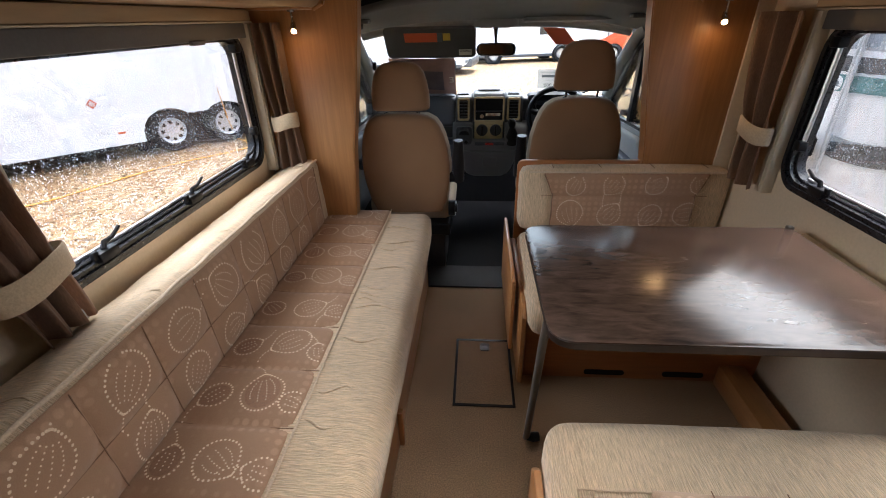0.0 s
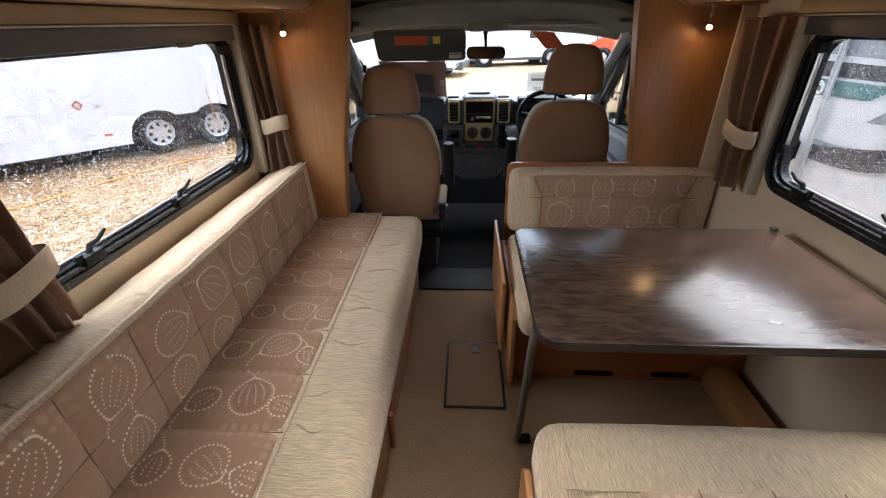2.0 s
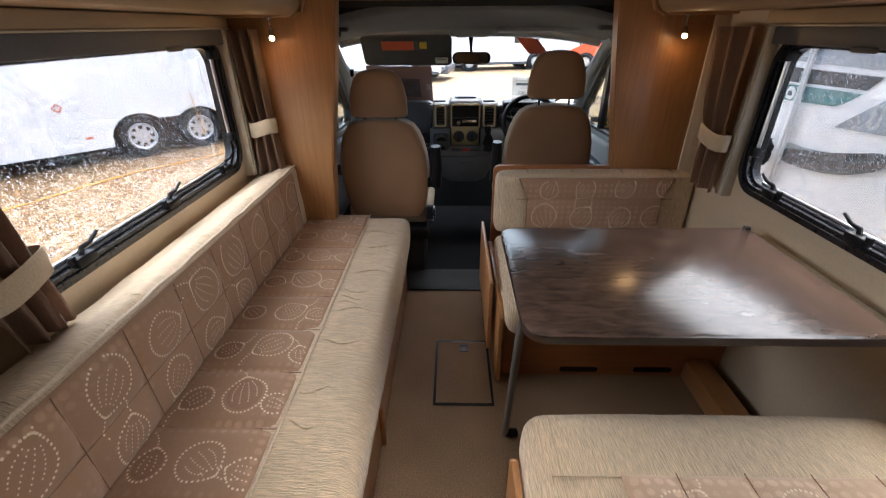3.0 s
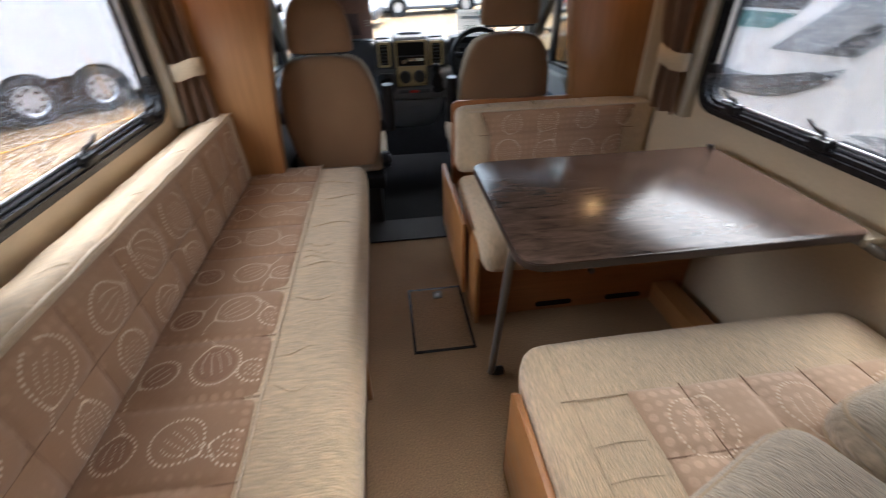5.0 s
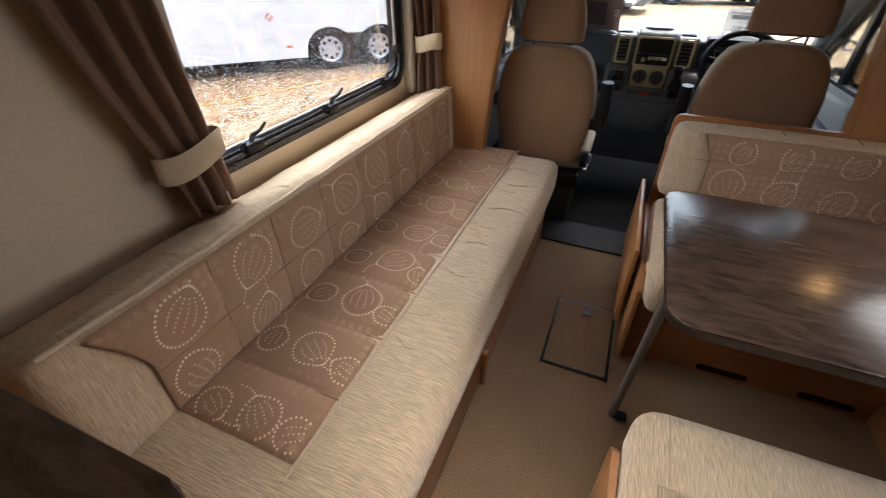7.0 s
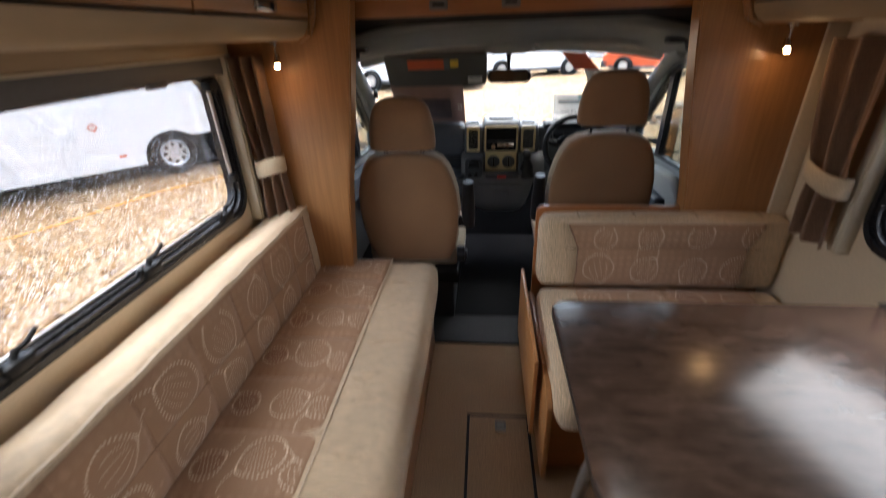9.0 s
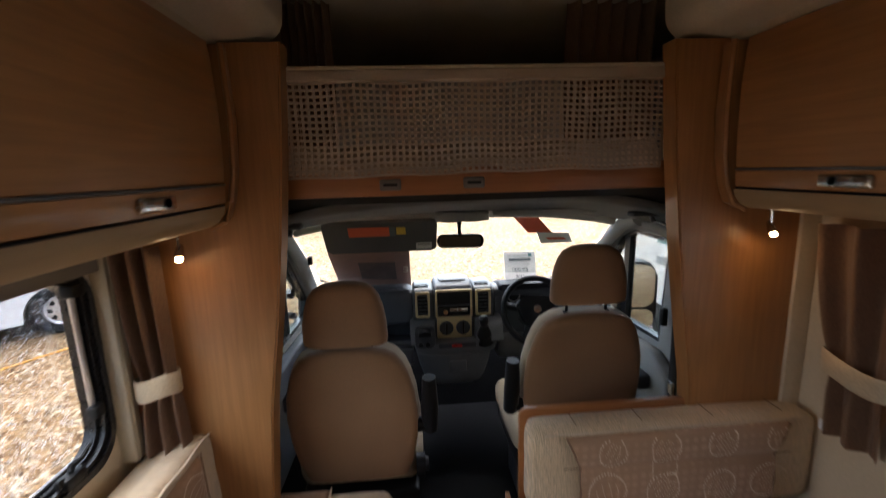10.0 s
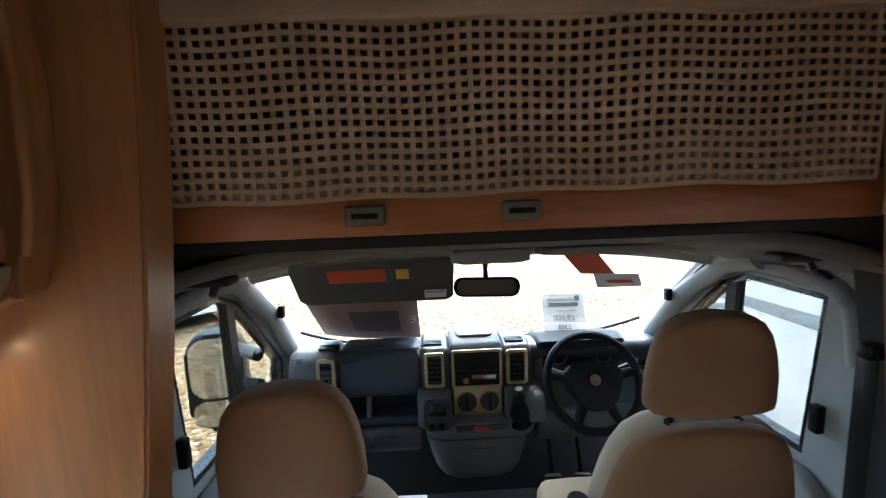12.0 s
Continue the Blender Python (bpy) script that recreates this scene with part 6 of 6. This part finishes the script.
# a paper floor mat in the footwell
solid("floor_toe_board", prism([(3.72, 0.0), (3.90, 0.38), (3.92, 0.38), (3.92, 0.0)], "x", -0.86, 0.86), "cab_floor", "black sloping toe board under the dashboard", "toe board")
mt = thing("paper_floor_mat", (-0.36, 3.56, 0.0), "white paper floor mat with printed shoe soles on the cab floor", "floor mat")
on_floor = pose(-0.41, 3.56, 0.0, 0, 0, -2)
bm = prism([(-0.17, -0.17), (0.165, -0.17), (0.155, 0.15), (-0.15, 0.15)], "z", 0.003, 0.006)
bmesh.ops.transform(bm, matrix=on_floor, verts=bm.verts[:])
part("sheet", bm, "paper", mt)
for x in (-0.07, 0.08):
    for dy in (-0.075, -0.045, -0.015, 0.015, 0.045):
        w_ = 0.035 * math.sqrt(1 - (dy / 0.1) ** 2)
        bm = prism([(x - w_, dy - 0.008), (x + w_, dy - 0.008), (x + w_, dy + 0.008), (x - w_, dy + 0.008)], "z", 0.0062, 0.0072)
        bmesh.ops.transform(bm, matrix=on_floor, verts=bm.verts[:])
        part("sole_bar", bm, "ink", mt)
for x in (0.36, 0.50):
    pd = thing("pedal", (x, 3.55, 0.12), "black rubber foot pedal", "pedal", "foot pedals")
    part("pad", box(x - 0.04, x + 0.04, 3.50, 3.53, 0.14, 0.22, 0.008), "black", pd)
    part("arm", tube([(x, 3.52, 0.18), (x, 3.60, 0.35), (x, 3.62, 0.45)], 0.010, 8), "black", pd)

# ---- outside ----
GZ = -0.50
bm = bmesh.new()
bm.faces.new([bm.verts.new((x, y, GZ)) for x, y in ((-900, -900), (900, -900), (900, 900), (-900, 900))])
solid("ground", bm, "gravel", "wet golden gravel of the sales yard", "gravel ground")


def wheel(parent, at, along, radius, label=""):
    """A wheel whose axle is across the direction along; its face is towards the camera's side."""
    a = Vector((along[0], along[1], 0)).normalized()
    out = Vector((a.y, -a.x, 0))
    c = Vector(at)

    def circ(r, off, n=28):
        return [c + out * off + a * (r * math.cos(2 * math.pi * k / n)) + Vector((0, 0, r * math.sin(2 * math.pi * k / n))) for k in range(n)]

    def lathe(prof, n=28):
        bm = bmesh.new()
        rings = [[bm.verts.new(p) for p in circ(r, o, n)] for r, o in prof]
        for p, q in zip(rings, rings[1:]):
            for k in range(n):
                bm.faces.new((p[k], p[(k + 1) % n], q[(k + 1) % n], q[k]))
        return bm
    R = radius
    ty = part("tyre", lathe([(R * 0.62, 0.01), (R * 0.70, 0.03), (R * 0.92, 0.03), (R, -0.01), (R, -0.17), (R * 0.9, -0.2)]), "tyre", parent)
    bm = lathe([(R * 0.63, 0.012), (R * 0.60, 0.022), (R * 0.54, 0.004), (R * 0.50, -0.01)])
    bmesh.ops.holes_fill(bm, edges=[e for e in bm.edges if e.is_boundary][-28:])
    rim = part("rim", bm, "alloy", ty, "silver wheel")
    hub = bmesh.new()
    hub.faces.new([hub.verts.new(p) for p in circ(R * 0.52, 0.0)])
    part("disc", hub, "alloy", rim)
    for k in range(8):
        t0 = 2 * math.pi * k / 8
        q = [c + out * 0.004 + a * (R * r * math.cos(t0 + d)) + Vector((0, 0, R * r * math.sin(t0 + d))) for r, d in ((0.34, -0.16), (0.50, -0.20), (0.50, 0.20), (0.34, 0.16))]
        bmh = bmesh.new()
        bmh.faces.new([bmh.verts.new(p) for p in q])
        part("vent_hole", bmh, "tyre", rim)
    cap = bmesh.new()
    cap.faces.new([cap.verts.new(p) for p in circ(R * 0.15, 0.006, 14)])
    part("centre_cap", cap, "body_line", rim)


def caravan():
    """The white twin-axle caravan parked beyond the long window."""
    P, D = Vector((-5.17, 7.08, 0)), Vector((0.68, 0.735, 0)).normalized()
    Nn = Vector((D.y, -D.x, 0))
    c = thing("caravan", (-5.9, 7.6, GZ), "white twin-axle touring caravan parked on the gravel", "caravan")

    def at(s, off, z):
        p = P + D * s + Nn * off
        return Vector((p.x, p.y, z))

    def slab(s0, s1, o0, o1, z0, z1, bevel=0.0):
        bm = bmesh.new()
        vs = [bm.verts.new(at(*q)) for q in ((s0, o0, z0), (s1, o0, z0), (s1, o1, z0), (s0, o1, z0), (s0, o0, z1), (s1, o0, z1), (s1, o1, z1), (s0, o1, z1))]
        fs = [bm.faces.new([vs[i] for i in f]) for f in ((3, 2, 1, 0), (4, 5, 6, 7), (0, 1, 5, 4), (1, 2, 6, 5), (2, 3, 7, 6), (3, 0, 4, 7))]
        if bevel:
            bmesh.ops.bevel(bm, geom=bm.edges[:], offset=bevel, segments=3, profile=0.5, affect="EDGES")
        return bm
    # side outline with two arches cut out
    top, low = 2.05, -0.26
    pts = [(-4.2, low), (-4.4, top), (3.2, top), (3.1, low)]
    for cx in (0.98, 0.08):
        for k in range(13):
            a = radians(180 * k / 12)
            s = cx + 0.42 * math.cos(a)
            z = low + 0.46 * math.sin(a) ** 0.8 if 0 < k < 12 else low
            if (cx > 0.5 and s < 0.68) or (cx < 0.5 and s > 0.38):
                continue
            pts.append((s, z))
    bm = bmesh.new()
    f = bm.faces.new([bm.verts.new(at(s, 0.0, z)) for s, z in pts])
    ret = bmesh.ops.extrude_face_region(bm, geom=[f])
    for q in ret["geom"]:
        if isinstance(q, bmesh.types.BMVert):
            q.co -= Nn * 0.06
    part("side_panel", bm, "white_body", c)
    part("body", slab(-4.3, 3.15, -0.30, -2.2, -0.2, 2.1, 0.05), "white_body", c)
    part("wheel_well", slab(-0.45, 1.5, -0.30, -0.28, -0.45, 0.3), "tyre", c)
    part("chassis", slab(-4.0, 3.0, -0.25, -2.0, -0.36, -0.262), "tyre", c, "dark chassis under the skirt")
    # dark board added in tyre black to stand in for the shade beneath
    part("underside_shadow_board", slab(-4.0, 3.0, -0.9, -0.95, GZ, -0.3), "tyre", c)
    for s in (0.08, 0.98):
        w = part("axle", slab(s - 0.03, s + 0.03, -0.12, -0.28, -0.19, -0.13), "tyre", c)
        wheel(w, at(s, -0.05, -0.165), D, 0.335)

    def frame_on(name, s0, s1, z0, z1, w_, mat_, label=""):
        bm = bmesh.new()
        o, i = round_rect(s0, s1, z0, z1, 0.05), round_rect(s0 + w_, s1 - w_, z0 + w_, z1 - w_, 0.045)
        n = len(o)
        vo, vi = [bm.verts.new(at(a, 0.005, b)) for a, b in o], [bm.verts.new(at(a, 0.005, b)) for a, b in i]
        for k in range(n):
            bm.faces.new((vo[k], vo[(k + 1) % n], vi[(k + 1) % n], vi[k]))
        part(name, bm, mat_, c, label)
    frame_on("locker_hatch", -1.13, -0.55, 0.05, 0.62, 0.012, "body_line", "outline of a service hatch")
    frame_on("battery_hatch", -1.95, -1.36, 0.0, 0.34, 0.012, "body_line", "outline of a lower hatch")
    frame_on("hatch_lock", -0.66, -0.60, 0.33, 0.38, 0.02, "body_line")

    def patch(name, pts_, mat_, label=""):
        bm = bmesh.new()
        bm.faces.new([bm.verts.new(at(a, 0.006, b)) for a, b in pts_])
        part(name, bm, mat_, c, label)
    patch("warning_diamond", [(-0.86, 0.32), (-0.79, 0.39), (-0.86, 0.46), (-0.93, 0.39)], "orange", "small red diamond label")
    patch("diamond_heart", [(-0.86, 0.345), (-0.815, 0.39), (-0.86, 0.435), (-0.905, 0.39)], "paper")
    bpy.data.objects[c.children[-1].name].location = Nn * 0.003
    patch("side_reflector", [(-0.67, -0.09), (-0.57, -0.09), (-0.57, -0.055), (-0.67, -0.055)], "orange", "orange side reflector")
    patch("awning_strip", [(-4.2, 1.5), (3.1, 1.5), (3.1, 1.52), (-4.2, 1.52)], "body_line")
    patch("coupling_vent", [(0.62, 0.62), (0.72, 0.62), (0.72, 0.66), (0.62, 0.66)], "body_line")


caravan()
cb = thing("mains_cable", (-4.6, 5.6, GZ), "orange mains cable lying across the gravel", "cable")
pts = []
for k in range(60):
    t = k / 59
    p = Vector((-6.6 + 2.55 * t ** 0.8 + 0.12 * math.sin(t * 7), 3.8 + 3.6 * t ** 1.25 + 0.08 * math.sin(t * 11), GZ + 0.012))
    pts.append(p)
pts += [Vector((-4.25, 7.75, GZ + 0.012)), Vector((-4.52, 7.95, GZ + 0.02)), Vector((-4.50, 7.79, -0.1)), Vector((-4.56, 7.76, 0.6))]
part("lead", tube(pts, 0.010, 6), "cable", cb)


def motorhome_beside():
    """The white vehicle seen through the dinette window: cab side with stripes, mirror and a habitation window."""
    x = 2.30
    v = thing("motorhome", (3.3, 3.0, GZ), "white motorhome with grey and teal decals parked alongside", "motorhome")
    part("body", prism([(-2.5, -0.1), (2.72, -0.12), (3.0, -0.30), (5.9, -0.28), (6.2, 0.4), (5.9, 0.78), (5.45, 0.95), (4.9, 1.5), (4.6, 2.3), (-2.5, 2.4)], "x", x, x + 2.1, 0.03, 3), "white_body", v)

    def patch(name, pts, mat_, label="", off=0.006):
        bm = bmesh.new()
        bm.faces.new([bm.verts.new((x - off, a, b)) for a, b in pts])
        part(name, bm, mat_, v, label)

    def curve(a, b, c, n=10):
        return [((1 - t) ** 2 * a[0] + 2 * t * (1 - t) * b[0] + t * t * c[0], (1 - t) ** 2 * a[1] + 2 * t * (1 - t) * b[1] + t * t * c[1]) for t in [k / n for k in range(n + 1)]]
    patch("grey_swoosh", curve((3.34, 0.665), (3.0, 0.62), (2.40, 0.815)) + curve((2.52, 0.70), (2.75, 0.54), (3.30, 0.58)), "grey_decal", "grey curved decal")
    patch("dark_swoosh", curve((3.36, 0.61), (2.95, 0.66), (2.62, 0.76)) + curve((2.46, 0.76), (2.72, 0.50), (3.36, 0.525)), "dark_decal", "charcoal curved decal", 0.010)
    patch("upper_swoosh", [(2.98, 0.83), (2.40, 0.865), (2.10, 1.10), (2.05, 1.40), (2.42, 1.42), (2.62, 1.10)], "grey_decal", "pale grey swept decal")
    patch("upper_dark", [(2.60, 0.86), (2.43, 0.87), (2.30, 1.02), (2.36, 1.04)], "dark_decal", "", 0.010)
    patch("teal_band", [(5.2, 0.79), (4.1, 0.82), (3.75, 0.905), (3.02, 0.945), (2.86, 1.04), (3.75, 1.02), (4.1, 0.875), (5.2, 0.83)], "teal", "teal stripe")
    patch("dark_band", [(3.75, 1.035), (2.85, 1.06), (2.78, 1.14), (3.75, 1.135)], "dark_decal", "charcoal stripe")
    patch("grey_band", [(3.75, 1.18), (2.76, 1.17), (2.68, 1.28), (3.75, 1.28)], "grey_decal", "grey stripe")
    patch("front_band", [(5.2, 0.575), (4.0, 0.595), (4.0, 0.70), (5.2, 0.655)], "grey_decal", "grey stripe on the cab")
    patch("round_badge", [(3.433 + 0.045 * math.cos(radians(a)), 0.972 + 0.045 * math.sin(radians(a))) for a in range(0, 360, 20)], "paper", "round white badge", 0.012)
    patch("badge_mark", [(3.41, 0.955), (3.45, 0.955), (3.455, 0.99), (3.42, 0.985)], "ink", "", 0.016)
    patch("lower_swoosh", curve((2.25, 0.50), (1.95, 0.60), (1.2, 0.58)) + [(1.2, 0.48), (1.9, 0.47)], "grey_decal", "lower grey decal")
    patch("sill_seam", [(4.0, 0.16), (-2.0, 0.14), (-2.0, 0.15), (4.0, 0.17)], "body_line")
    wf = part("habitation_window", ring(round_rect(1.05, 2.07, 0.74, 1.30, 0.07), round_rect(1.10, 2.02, 0.79, 1.25, 0.05), "x", x - 0.03, x + 0.01), "body_line", v, "grey-framed side window")
    bm = bmesh.new()
    bm.faces.new([bm.verts.new((x - 0.012, a, b)) for a, b in round_rect(1.10, 2.02, 0.79, 1.25, 0.05)])
    part("window_pane", bm, "dark_glass", wf)
    vg = part("fridge_vent", box(x - 0.012, x, 2.42, 2.78, 1.20, 1.38, 0.004), "body_line", v, "louvred vent")
    for k in range(6):
        part("louvre", box(x - 0.02, x - 0.012, 2.44, 2.76, 1.215 + 0.027 * k, 1.227 + 0.027 * k), "ink", vg)
    for y in (3.52, 3.49):
        part("door_rail", tube([(x - 0.03, y - 0.17, 1.40), (x - 0.03, y - 0.20, 0.32)], 0.010, 8), "body_line", v)
    mh = part("door_mirror", prism(round_rect(3.36, 3.50, 0.46, 0.66, 0.04), "x", x - 0.16, x - 0.05, 0.03, 3), "black", v, "black door mirror")
    part("mirror_arm", tube([(x - 0.06, 3.46, 0.60), (x, 3.50, 0.62)], 0.02, 8), "black", mh)
    pl = part("number_plate_strip", box(x - 0.02, x, 1.85, 2.25, 0.40, 0.47, 0.004), "dark_decal", v, "dark ribbed strip")
    for k in range(9):
        part("strip_rib", box(x - 0.024, x - 0.02, 1.88 + 0.04 * k, 1.90 + 0.04 * k, 0.41, 0.46), "alloy", pl)
    for y in (5.15, 0.2):
        a = part("axle", box(x + 0.05, x + 0.2, y - 0.03, y + 0.03, GZ + 0.30, GZ + 0.36), "tyre", v)
        wheel(a, (x + 0.02, y, GZ + 0.33), (0, 1), 0.33)


motorhome_beside()


def yard_vehicle(name, at, heading, length, height, nose, label, colour="white_body"):
    """A parked van: body with bonnet and screen, bumper, side windows, wheels. heading in degrees."""
    v = thing(name, at, label, "van", "vans across the yard")
    R = Matrix.Translation(at) @ Matrix.Rotation(radians(heading), 4, "Z")
    L, Wd, H = length, 1.0, height

    def put(bm):
        bmesh.ops.transform(bm, matrix=R, verts=bm.verts[:])
        return bm
    prof = [(-L / 2, 0.32), (L / 2 - 0.15, 0.30), (L / 2, 0.42), (L / 2 - 0.02, 0.80), (L / 2 - nose, 1.12), (L / 2 - nose - 0.75, H * 0.82), (L / 2 - nose - 1.1, H), (-L / 2 + 0.1, H), (-L / 2, H * 0.8)]
    bm = bmesh.new()
    bm = prism([(a, b) for a, b in prof], "y", -Wd, Wd, 0.06, 3)
    part("body", put(bm), colour, v)
    part("bumper", put(box(L / 2 - 0.25, L / 2 + 0.06, -Wd, Wd, 0.26, 0.58, 0.05, 3)), "dark_decal", v, "dark grey bumper")
    part("sill", put(box(-L / 2 + 0.1, L / 2 - 0.3, -Wd - 0.01, Wd + 0.01, 0.24, 0.36, 0.02)), "dark_decal", v)
    for s in (-1, 1):
        part("side_window", put(prism([(L / 2 - nose - 1.15, 1.15), (L / 2 - nose - 0.12, 1.15), (L / 2 - nose - 0.75, H * 0.78), (L / 2 - nose - 1.15, H * 0.78)], "y", *sorted((s * Wd, s * (Wd + 0.008))))), "dark_glass", v)
        part("headlight", put(box(L / 2 - 0.12, L / 2 + 0.01, s * 0.72 - 0.16, s * 0.72 + 0.16, 0.68, 0.88, 0.04, 3)), "alloy", v, "clear headlight")
        for a in (L / 2 - 0.95, -L / 2 + 1.0):
            # wheel arch and wheel on this side
            arch = part("wheel_arch", put(prism([(a + 0.42 * math.cos(radians(q)), 0.33 + 0.42 * math.sin(radians(q))) for q in range(0, 361, 20)][:-1], "y", *sorted((s * (Wd - 0.1), s * (Wd + 0.012))))), "tyre", v)
            wp_ = R @ Vector((a, s * (Wd + 0.03), 0.35))
            dr = (R.to_3x3() @ Vector((-s, 0, 0)))
            wheel(arch, wp_, (-dr.x, -dr.y), 0.36)
    part("screen", put(prism([(L / 2 - nose + 0.02, 1.14), (L / 2 - nose - 0.73, H * 0.82), (L / 2 - nose - 0.76, H * 0.81), (L / 2 - nose - 0.02, 1.12)], "y", -0.85, 0.85)), "dark_glass", v, "dark windscreen")
    return v


yard_vehicle("van", (-2.75, 18.9, GZ), -8, 5.2, 2.5, 0.9, "white van with grey bumper parked across the yard")
yard_vehicle("van", (2.0, 23.2, GZ), 14, 5.2, 2.6, 0.9, "white van parked across the gravel yard")
yard_vehicle("van", (8.2, 22.0, GZ), 150, 5.6, 2.8, 0.9, "orange-red van parked across the gravel yard", "orange")
yard_vehicle("van", (-11.5, 21.5, GZ), 20, 5.6, 2.8, 0.9, "white van parked at the end of the yard")
fence = thing("yard_fence", (0, 34, GZ), "long pale boarded fence closing the yard", "fence")
for k in range(30):
    part("panel", box(-45 + 3 * k, -42.06 + 3 * k, 34.0, 34.06, GZ, GZ + 1.9, 0.01), "body_line", fence)
    part("post", box(-42.06 + 3 * k, -42.0 + 3 * k, 33.96, 34.10, GZ, GZ + 2.0), "dark_decal", fence)
